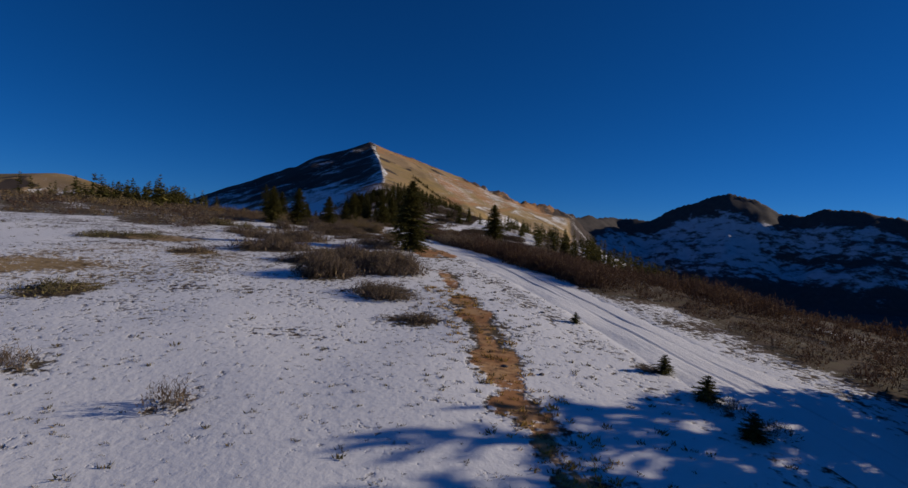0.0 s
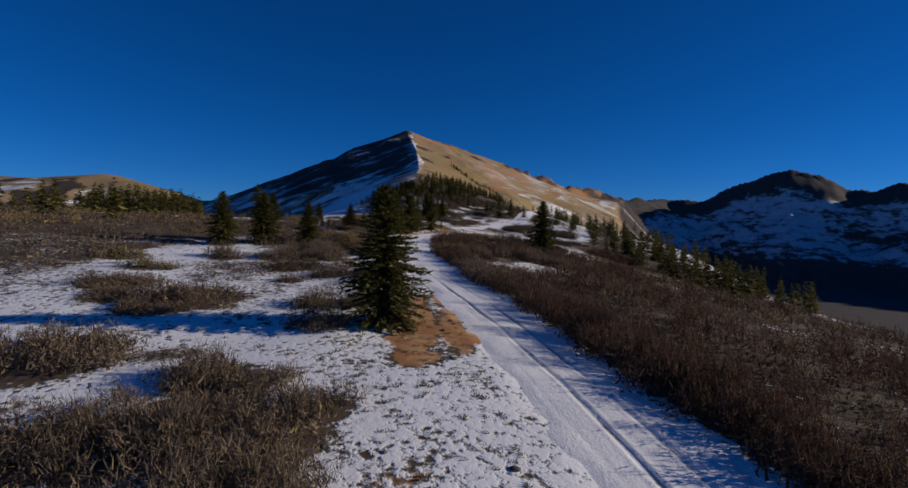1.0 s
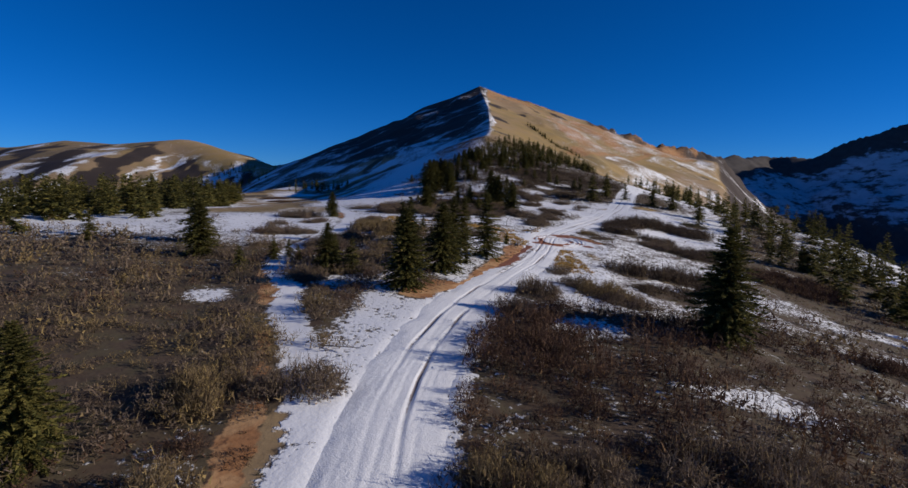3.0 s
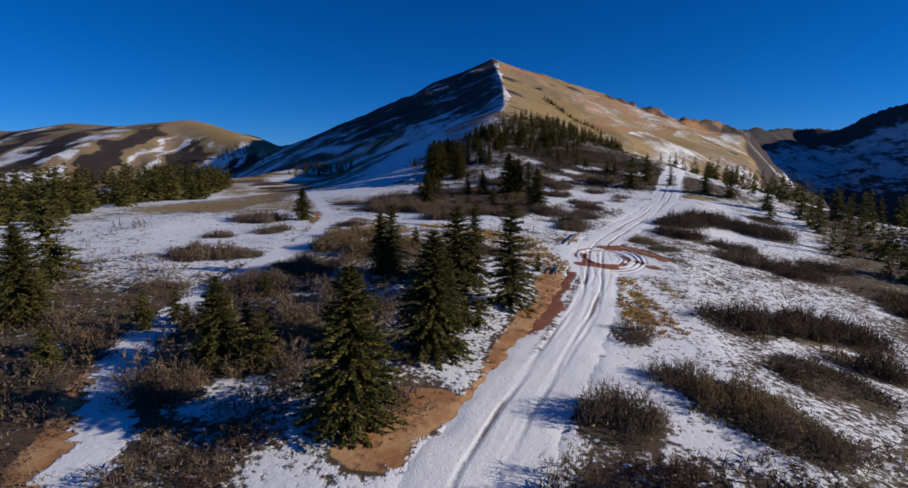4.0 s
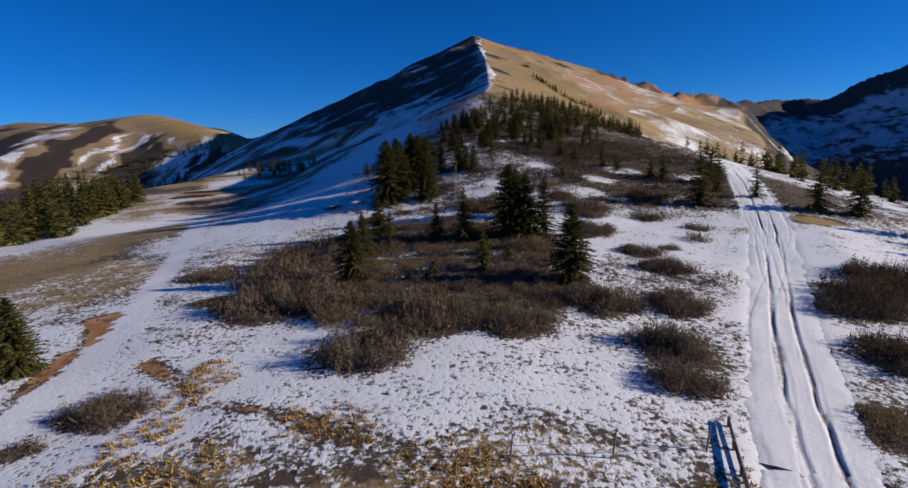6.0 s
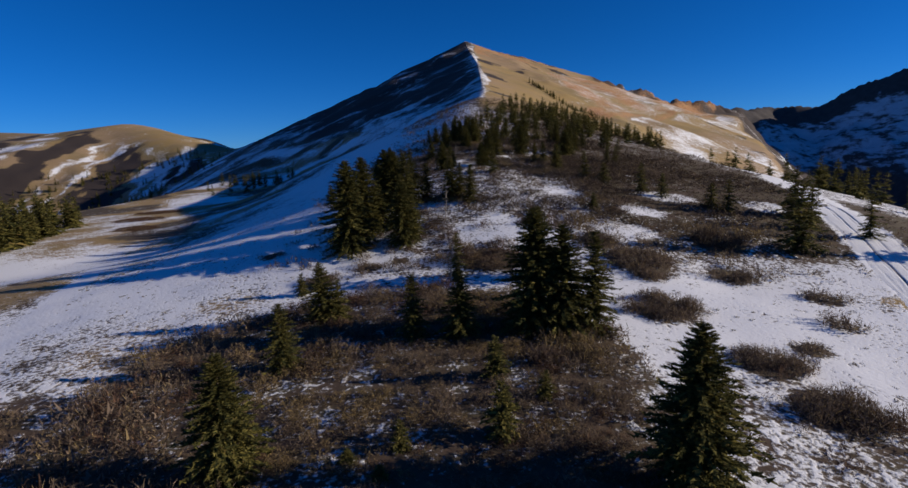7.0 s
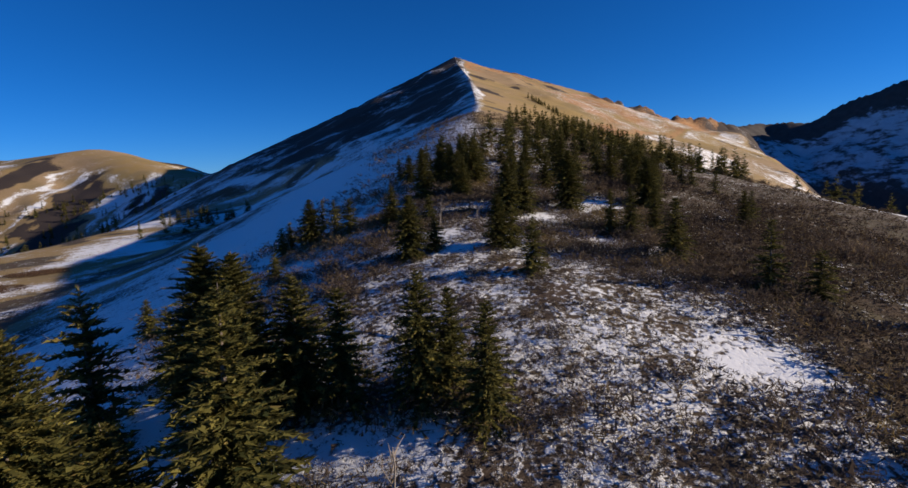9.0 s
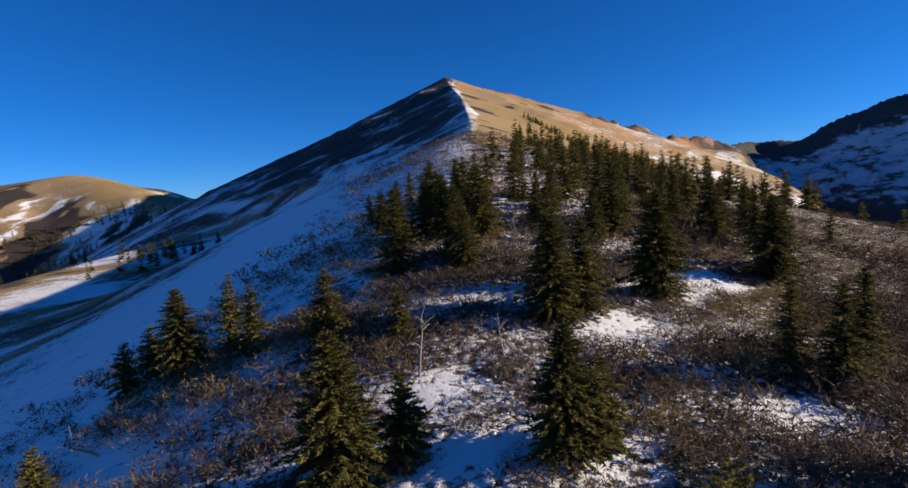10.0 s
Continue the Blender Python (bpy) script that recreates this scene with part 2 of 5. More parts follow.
def crest(x, y, line, slope_left, slope_right, rough, seed, bend=0.0):
    d, z, side, along = near_line(x, y, line)
    slope = np.where(side > 0, slope_right, slope_left)
    gully = fbm(x, y, 60, 4, seed) * rough * smooth(d, 4, 60)
    return z - slope * d + bend * np.minimum(d, 300) ** 2 / 1000 + gully


def ridge(x, y, line, slope, rough, seed, bend):
    """A crest built stretch by stretch, so that its flanks fold without steps."""
    top = None
    for a, b in zip(line, line[1:]):
        d, z, _, _ = near_line(x, y, (a, b))
        flank = z - slope * d + bend * np.minimum(d, 300) ** 2 / 1000
        top = flank if top is None else soft_max(top, flank, 4)
    d = near_line(x, y, line)[0]
    crags = smooth(d, 17, 11) * smooth(x, 170, 240) * (5 + 12 * fbm(x, y, 17, 3, seed + 5)) - 5 * smooth(d, 60, 20) * smooth(x, 170, 240)
    return top + fbm(x, y, 60, 4, seed) * rough * smooth(d, 4, 60) + crags


def flank_edge(x, y):
    """How far past the line where the sunny flank drops into the next valley."""
    return (x - 250) * 0.925 - (y - 600) * 0.38


def height(x, y):
    """The height of the ground."""
    x, y = np.asarray(x, float), np.asarray(y, float)
    u = x - table(y, SPUR_Y, SPUR_X)
    z = table(y, SPUR_Y, SPUR_Z)
    left = z - table(y, SPUR_Y, LEFT_FALL) * (np.sqrt(np.minimum(u, 0) ** 2 + 36) - 6)
    floor = table(y, SPUR_Y, LEFT_FLOOR) - np.minimum(0.22 * np.maximum(-u - 95 - 60 * smooth(y, 270, 340), 0), 45) * smooth(y, 130, 220)
    left = soft_max(left, floor, 6)
    ur = np.maximum(u, 0)
    fall = table(y, SPUR_Y, RIGHT_FALL)
    right = z - fall * (np.sqrt(ur**2 + 36) - 6) - 0.1 * np.maximum(ur - table(y, SPUR_Y, RIGHT_EDGE), 0)
    right = right - 0.3 * np.maximum(ur - 105, 0)
    right = soft_max(right, -120 + 0 * z, 40)
    base = np.where(u < 0, left, right)
    base = base + fbm(x, y, 40, 3, 11) * 0.8 * smooth(np.abs(u), 2, 40) + fbm(x, y, 9, 3, 12) * 0.22
    base = np.where(y > 600, base - 0.05 * (y - 600), base)
    far = crest(x, y, PEAK_FRONT, 0.46, 0.40, 9, 21, 0.12)
    far = soft_max(far, crest(x, y, PEAK_LEFT, 0.55, 0.55, 12, 22, 0.15), 3)
    far = soft_max(far, ridge(x, y, PEAK_RIGHT, 0.5, 6, 23, 0.15), 14 + 20 * smooth(np.hypot(x - 13, y - 834), 60, 220))
    hill_d, hill_z, hill_side, _ = near_line(x, y, LEFT_HILL)
    hill = hill_z - np.where(hill_side > 0, 0.34, 0.46) * (np.sqrt(hill_d**2 + 1600) - 40) - 0.13 * (x + 460) * smooth(hill_d, 10, 130) * (hill_side < 0) * smooth(x, -800, -560)
    far = soft_max(far, hill + 8 * fbm(x, y, 60, 4, 24) * smooth(hill_d, 10, 90), 6)
    land = np.where(y > 300, soft_max(base, far, 5), base)
    edge = flank_edge(x, y) + 14 * fbm(x, y, 90, 3, 25)
    return land - np.where(y > 250, 0.75 * np.minimum(np.sqrt(np.maximum(edge, 0) ** 2 + 100) - 10, 230), 0) * smooth(y, 250, 420) * smooth(y, 2200, 1600)
# ---- what covers the ground ----
ROAD = ((17, -60, 0), (16.8, 0, 0), (16.6, 18, 0), (16.2, 28, 0), (15.5, 38, 0), (14.4, 48, 0), (13.2, 58, 0), (11.6, 70, 0), (9.6, 84, 0), (8.4, 95, 0), (8, 104, 0),
        (8.8, 114, 0), (11.2, 126, 0), (16.4, 140, 0), (20.8, 153.5, 0), (22.8, 163, 0), (24.6, 172, 0), (27.4, 179.6, 0), (31.2, 187, 0), (35.6, 196.5, 0), (39.2, 203.3, 0), (45, 215, 0), (52, 229, 0), (56.5, 241, 0),
        (61, 254, 0), (68, 272, 0), (76, 295, 0), (83, 325, 0), (92, 365, 0))
# bare red soil: x, y, half width
BANKS = (((5.9, 6, 0.25), (5.7, 15, 0.35), (6.1, 22, 0.4), (6.9, 29, 0.35), (7.0, 37, 0.15), (7.2, 46, 0.0)), ((5.4, 80, 0.1), (5.0, 88, 0.35), (3.5, 96, 0.5), (1.9, 102, 0.6), (0.2, 108, 0.4), (-2.4, 115, 0.3)), ((7.3, 52, 0.3), (7.6, 55, 1.0), (7.7, 60, 0.9), (7.9, 67, 0.1)), ((9.9, 54, 0.2), (10.1, 58, 0.6), (10.0, 64, 0.35), (9.3, 71, 0.0)), ((6.2, 43, -0.3), (6.6, 46, 0.0), (6.4, 49, -0.25)),
         ((6.9, 127, 1.4), (8.6, 131, 1.5)), ((10.9, 131, 0.7), (13.5, 138.7, 1.15), (14.9, 142.6, 1.3), (17.0, 149.4, 1.4), (17.9, 156, 1.1), (18.4, 159.5, 0.4)),
         ((-4.6, 122, 0.8), (-7.0, 127.5, 0.9), (-9.2, 132.5, 0.7)), ((-15.5, 191, 1.3), (-18.5, 196, 1.4)),
         ((-9.6, 187, 0.4), (-2.7, 181.6, 0.05), (2, 180.3, 0.02), (6.5, 178.3, 0.0)), ((-9.2, 134, 0.1), (-12.2, 150, -0.25), (-11.5, 163, -0.2), (-12.6, 173, -0.2), (-14.4, 181.5, -0.05), (-16.2, 189, 0.6)))
TRAIL = ((4.6, 103, 0), (2.6, 108, 0), (0.6, 113, 0), (-3.2, 121, 0), (-4.6, 126, 0), (-8.0, 131.5, 0), (-9.7, 136, 0), (-11, 145.3, 0), (-10.6, 157, 0), (-10.4, 168, 0), (-11.6, 174.6, 0), (-13.3, 184.4, 0), (-15.4, 193, 0), (-21.8, 209, 0),
         (-31.5, 233, 0), (-37.8, 247.5, 0), (-56, 278, 0))
# tawny grass: x, y, radius along x and y, strength
GRASSES = ((-17, 42, 13, 14, 0.26), (8, 172, 10, 8, 0.24), (14, 178, 7, 4, 0.2), (9, 169, 7, 2, 0.1), (21.5, 174, 1.2, 4, 0.4), (25.2, 154, 1.3, 4, 1.0), (23.9, 149, 1.7, 3.4, 1.0), (29.5, 158, 1.5, 6, 0.3), (-48, 215, 14, 45, 0.62), (-33, 205, 20, 20, 0.36), (-14, 222, 9, 14, 0.1), (-40, 250, 12, 30, 0.3), (-86, 312, 22, 40, 0.75), (-90, 345, 26, 26, 0.6), (-11, 229, 4, 3.5, 0.3),
           (-14, 236, 5, 3, 0.15), (21, 91, 4, 5, 0.25), (14.5, 33.5, 0.5, 4, 0.9), (16.3, 28.5, 0.5, 2, 0.9), (48, 226, 4, 3, 0.6), (60, 232, 5, 3, 0.6), (-19, 57, 4, 3, 0.6), (-22, 40, 6, 3, 0.3), (88, 160, 8, 5, 0.5), (4.5, 60, 1.2, 10, 0.3), (3, 100, 1.2, 9, 0.7), (-1, 176, 6, 4, 0.24))
# clean snow among the shrubs: x, y, radii
PATCHES = ((2.5, 87.6, 3.0, 1.6), (-0.8, 74, 4.5, 2.2), (-9.5, 84, 3, 1.8), (4.2, 98, 1.5, 8), (-10.5, 123, 2.6, 2), (-2.4, 130.5, 2.5, 1.8), (19, 92, 3.6, 5.2), (25, 95, 5.2, 2.8), (18, 278.3, 3.2, 1.6), (25.4, 286.4, 2, 2.4), (22.8, 272, 3, 1.1), (12, 270, 4, 1.2), (6.3, 271.2, 2, 1.2), (-1.5, 273.7, 2, 1.5), (30, 112, 5, 2), (22, 122, 4, 3), (6.5, 250.6, 5.5, 1.4), (14, 244, 3.5, 3.8), (19, 240, 3.5, 3.5), (23.5, 255.5, 3, 2), (0.9, 279.3, 2.5, 1.6), (9.6, 273.3, 1.8, 2.2), (22, 284, 2, 2),
           (40, 258, 3.5, 2.5), (33, 250, 3, 2), (32, 228, 5, 5), (36, 213, 5, 6), (52, 256, 4, 3), (30, 243, 4, 3), (24, 227, 4, 3), (48, 118, 6, 1.5), (58, 134, 5, 1.5), (70, 150, 5, 1.5), (45, 100, 4, 1.2))
# shrub clumps: x, y, radius, height
SHRUBS_NEAR = ((13.7, 17.0, 0.8, 0.7), (14.1, 15.2, 0.9, 0.6), (13.2, 21.4, 0.7, 0.5), (-13.4, 47.7, 1.8, 1.0), (-7.9, 52.3, 3.9, 1.7), (-2.0, 38.7, 2.7, 2.0), (2.3, 41.2, 3.2, 2.1), (2.0, 33.5, 2.1, 1.3), (-6.4, 63.9, 4.0, 1.7), (-13.2, 68.3, 3.0, 1.4), (2.3, 63.4, 2.4, 1.7),
    (-5.5, 17.4, 0.9, 1.0), (-11.3, 21.1, 1.0, 1.4), (3.0, 27.8, 1.6, 0.8), (14.6, 12.5, 1.2, 1.0), (-3.1, 53.2, 1.2, 0.6), (-1.4, 45.1, 3.2, 1.9), (2.3, 45.6, 3.0, 1.9), (0.3, 49.8, 2.6, 1.7), (-4.2, 44.2, 2.0, 1.4),
    (4.4, 47.5, 1.2, 1.6), (-7.6, 61.6, 2.5, 1.1), (-11.6, 64.2, 2.0, 1.1), (2.0, 58.1, 1.9, 1.5), (-11.0, 84.0, 1.8, 2.2), (-5.8, 85.1, 2.3, 2.0), (-1.5, 86.2, 2.9, 1.8), (-2.3, 72.7, 1.3, 1.2))
SHRUBS_MIDDLE = ((18.0, 131.2, 2.8, 2.2), (23.3, 136.7, 2.2, 1.7), (26.9, 131.4, 2.7, 1.4), (21.6, 144.0, 2.2, 1.3), (46.8, 180.3, 4.5, 1.9), (36.0, 178.4, 1.7, 0.8), (34.5, 177.7, 1.6, 1.0), (-14.8, 159.0, 3.1, 1.1), (-20.5, 160.4, 2.3, 0.8), (-15.7, 207.6, 3.0, 1.2), (3.4, 107.0, 2.4, 2.0), (16.7, 100.0, 2.9, 2.4), (23.2, 102.3, 4.0, 2.4), (13.9, 90.4, 1.7, 1.9), (15.8, 88.0, 1.2, 1.1), (28.4, 99.0, 1.9, 2.4), 
    (27.0, 103.3, 1.7, 2.3), (44.4, 107.6, 2.2, 2.3), (2.0, 91.5, 1.7, 1.3), (-3.2, 92.7, 3.4, 1.8), 
    (-4.6, 130.8, 2.8, 1.4), (-16.1, 138.0, 1.7, 1.9), (-18.3, 158.7, 4.0, 1.7), (-22.5, 170.0, 2.4, 1.2))
SHRUBS_BEYOND = ((-23.8, 185.6, 5.2, 1.9), (-17.6, 175.7, 2.6, 1.3), (-7.6, 148.0, 3.6, 1.9), (-15.2, 146.5, 2.2, 1.4), (-5.6, 154.2, 3.3, 2.0), (24.7, 190.0, 3.2, 2.2), (-4.9, 198.0, 6.0, 2.2), (8.5, 193.6, 4.6, 2.0),
    (-8.1, 181.3, 2.7, 1.2), (-10.2, 177.8, 1.2, 0.7), (-17.6, 173.0, 1.8, 1.0), (4.2, 187.8, 4.0, 2.2), (-11.4, 199.5, 1.7, 1.0), (14.4, 192.5, 3.2, 1.6), (21.7, 197.6, 3.5, 2.0), (27.7, 198.1, 3.2, 1.9), (24.0, 185.6, 2.4, 1.9),
    (12.1, 164.9, 2.4, 1.1), (41.3, 226.9, 2.0, 1.1), (36.0, 232.2, 2.5, 1.2), (39.3, 221.5, 1.7, 1.6), (34.3, 217.3, 1.6, 0.8), (28.4, 234.6, 4.2, 1.9), (26.4, 223.8, 3.6, 1.5))
SHRUBS_HILL = ((30.5, 209.4, 2.7, 1.7), (30.2, 214.9, 2.5, 1.4), (13.3, 235.0, 3.4, 1.2), (-3.6, 232.6, 2.2, 1.2), (0.5, 235.4, 1.6, 0.7), (19.9, 236.5, 1.6, 1.2), (25.3, 240.0, 2.4, 1.4), (28.1, 231.1, 2.0, 1.2),
    (-12.2, 242.1, 1.5, 0.8), (3.7, 236.5, 1.1, 0.5), (42.8, 273.6, 4.4, 1.7))
SHRUBS_GOLD = ((25.8, 134.5, 3.9, 1.8), (33.0, 182.2, 2.9, 1.1), (-5.4, 171.3, 4.2, 1.6), (4.3, 76.0, 2.0, 1.9), (5.8, 72.8, 1.2, 1.3), (2.9, 90.4, 2.0, 2.2), (-1.3, 104.9, 2.6, 2.4), (13.8, 99.8, 2.6, 2.3), (1.8, 96.8, 1.7, 2.4), (-5.8, 165.0, 3.3, 2.1), (-1.0, 161.6, 3.0, 2.0), (0.6, 166.0, 2.2, 1.6))
SHRUBS_YELLOW = ((67.8, 218.0, 4.0, 1.1), (-21.2, 57.1, 2.5, 0.9), (-19.6, 81.8, 2.4, 1.4), (-16.3, 32.8, 2.4, 0.9), (-14.6, 48.9, 1.5, 0.7), (-24.3, 56.6, 2.2, 0.9), (-14.3, 75.7, 2.4, 1.3), )
SHRUBS_DARK = ((32.3, 150.4, 3.5, 2.3), (37.5, 152.8, 4.1, 2.4), (43.1, 154.7, 5.1, 2.5), (40.5, 146.2, 3.3, 2.4), (34.3, 141.6, 4.2, 1.2), (52.2, 178.4, 5.4, 1.7), (59.2, 183.0, 4.0, 1.6), (44.8, 203.0, 7.0, 2.4), (54.2, 208.0, 7.0, 2.4), (61.8, 205.0, 7.0, 2.3), (48.7, 187.5, 3.9, 1.5), (42.0, 191.0, 5.0, 2.0), (-3.0, 79.1, 2.6, 1.2), (0.4, 75.4, 1.9, 1.1), 
    (38.9, 240.9, 3.4, 2.2))
SHRUBS_RED = ((-80, 322, 7.0, 0.8), (-90, 340, 9.0, 0.8), (-97, 362, 9.0, 0.8), (66, 169, 9.0, 2.2), (31.3, 94.7, 3.6, 2.2), (40.1, 109.8, 3.4, 2.1), (50, 128, 4, 2.0), (34, 84, 4, 2.0))
CLUMPS = ([(*c, "b") for c in SHRUBS_NEAR + SHRUBS_MIDDLE + SHRUBS_BEYOND + SHRUBS_HILL] + [(*c, "g") for c in SHRUBS_GOLD] + [(*c, "y") for c in SHRUBS_YELLOW]
          + [(*c, "d") for c in SHRUBS_DARK] + [(*c, "r") for c in SHRUBS_RED])


def thicket(x, y):
    """How thickly low willow scrub grows, 0 to 1, away from the single clumps."""
    road_d, _, road_side, _ = near_line(x, y, ROAD)
    u = x - table(y, SPUR_Y, SPUR_X)
    gaps = fbm(x, y * 0.7, 13, 3, 31)
    begin = np.maximum(smooth(y + 2 * gaps, 34, 40), smooth(x + 2 * gaps, 22.5, 25) * smooth(y + 9 * gaps, -45, -25))
    right = np.where(road_side > 0, smooth(road_d, 2.8, 3.8) * begin * smooth(gaps, -0.95, -0.5) * smooth(y + 9 * gaps - 0.1 * (x - 20), 134, 124) * smooth(x + 14 * gaps, 112, 92), 0)
    slope = np.where(road_side > 0, smooth(y + 6 * gaps, 112, 126) * smooth(road_d, 24, 34) * 0.95 * smooth(gaps, -0.55, -0.1) * smooth(x + 14 * gaps, 112, 92), 0)
    wander = 14 * gaps * smooth(x, -10, -26)
    plateau = smooth(x, 3.2, 1.5) * smooth(y + wander, 92, 99) * smooth(y + wander, 154, 142) * smooth(x + 2 * wander, -85, -70) * smooth(gaps, -0.85, -0.4)
    back = smooth(x, -14, -19) * smooth(y + wander, 66, 76) * smooth(y + wander, 97, 93) * smooth(gaps, -0.5, -0.1)
    middle = smooth(np.hypot((x - 5) / 19, (y - 209) / 20) + 0.2 * gaps, 1.0, 0.86)
    hill = smooth(y, 226, 250) * smooth(u + 3 * gaps, -26, -18) * smooth(u, 72, 50) * smooth(y, 405, 370) * smooth(gaps, -0.85, -0.4) * (1 - 0.45 * smooth(x, 4, -3))
    meadow = 0.35 * smooth(y, 132, 140) * smooth(y, 182, 176) * smooth(x, -4, -8) * smooth(gaps, 0.1, 0.4) * smooth(x, -50, -40)
    foot = 0.62 * smooth(x, 4.2, 3.0) * smooth(x, -22, -18) * smooth(y, 68, 76) * smooth(gaps, -0.6, -0.15)
    grove = 0.8 * smooth(x, -13, -11) * smooth(x, 10, 7.5) * smooth(y, 126, 131) * smooth(y, 169, 165) * smooth(gaps, -0.45, 0.0)
    verge = 0.6 * smooth(np.hypot((x - 30) / 8, (y - 207) / 9) + 0.3 * gaps, 1.0, 0.8)
    out = np.maximum.reduce([verge, grove, foot * smooth(y, 98, 94), right, slope, plateau, back, middle, hill, meadow])
    ragged = 0.55 * fbm(x, y, 4, 3, 36)
    for px, py, rx, ry in PATCHES:
        out = out * (0.08 + 0.92 * smooth(np.hypot((x - px) / rx, (y - py) / ry) + ragged, 0.75, 1.2))
    return out * smooth(near_line(x, y, TRAIL)[0], 0.9, 1.6) * smooth(road_d, 2.6, 3.4)


DONUT = (25.6, 169.2)


def circles(x, y):
    """The tracks and bared mud of a car that was turned in circles, longer along the road than across."""
    v, w = 0.4 * (x - DONUT[0]) + 0.92 * (y - DONUT[1]), 0.92 * (x - DONUT[0]) - 0.4 * (y - DONUT[1])
    q, a = np.hypot(w / 2.6, v / 4.2), np.arctan2(v / 4.2, w / 2.6)
    q = q + 0.07 * vnoise(a * 1.3, q * 0.3, 71) + 0.03 * fbm(x, y, 1.5, 2, 74)
    east, west = smooth(np.cos(a), -0.1, 0.4), smooth(np.cos(a - 2.9), 0.5, 0.8)
    depth, worn_shade = 0 * x, 0 * x
    for ring, some in ((1.0, 1.0), (1.34, np.maximum(east, west)), (1.58, east), (1.78, east * 0.6), (0.78, east * 0.8), (0.6, east * 0.5), (1.48, west * 0.6)):
        d = 3.0 * np.abs(q - ring)
        depth = depth - 0.07 * some * smooth(d, 0.24, 0.08) + 0.04 * some * smooth(np.abs(d - 0.32), 0.12, 0)
        worn_shade = np.maximum(worn_shade, some * smooth(d, 0.3, 0.1) * (0.6 + 0.5 * fbm(x, y, 2.5, 2, 75)))
    lumps = 0.75 + 0.6 * fbm(x, y, 1.6, 3, 73)
    bare = 0 * x
    for line, half in ((((26.6, 174.4, 0), (29.2, 175.6, 0), (31.2, 174.6, 0), (32.8, 171.6, 0)), 1.15), (((21.8, 164.4, 0), (25.4, 164.6, 0)), 0.75), (((22.8, 165.6, 0), (23.0, 169.4, 0)), 0.4), (((29.6, 168.4, 0), (30.4, 166.8, 0)), 0.9)):
        bare = np.maximum(bare, smooth(near_line(x, y, line)[0] - half * (1 + 0.4 * fbm(x, y, 2.2, 3, 76)), 0.5, -0.3) * lumps)
    ring_mud = smooth(np.abs(q - 1.0), 0.2, 0.07) * smooth(fbm(x, y, 2.0, 3, 72), -0.5, 0.1)
    return depth, worn_shade, np.maximum.reduce([bare, 0.9 * ring_mud, 0.9 * worn_shade])


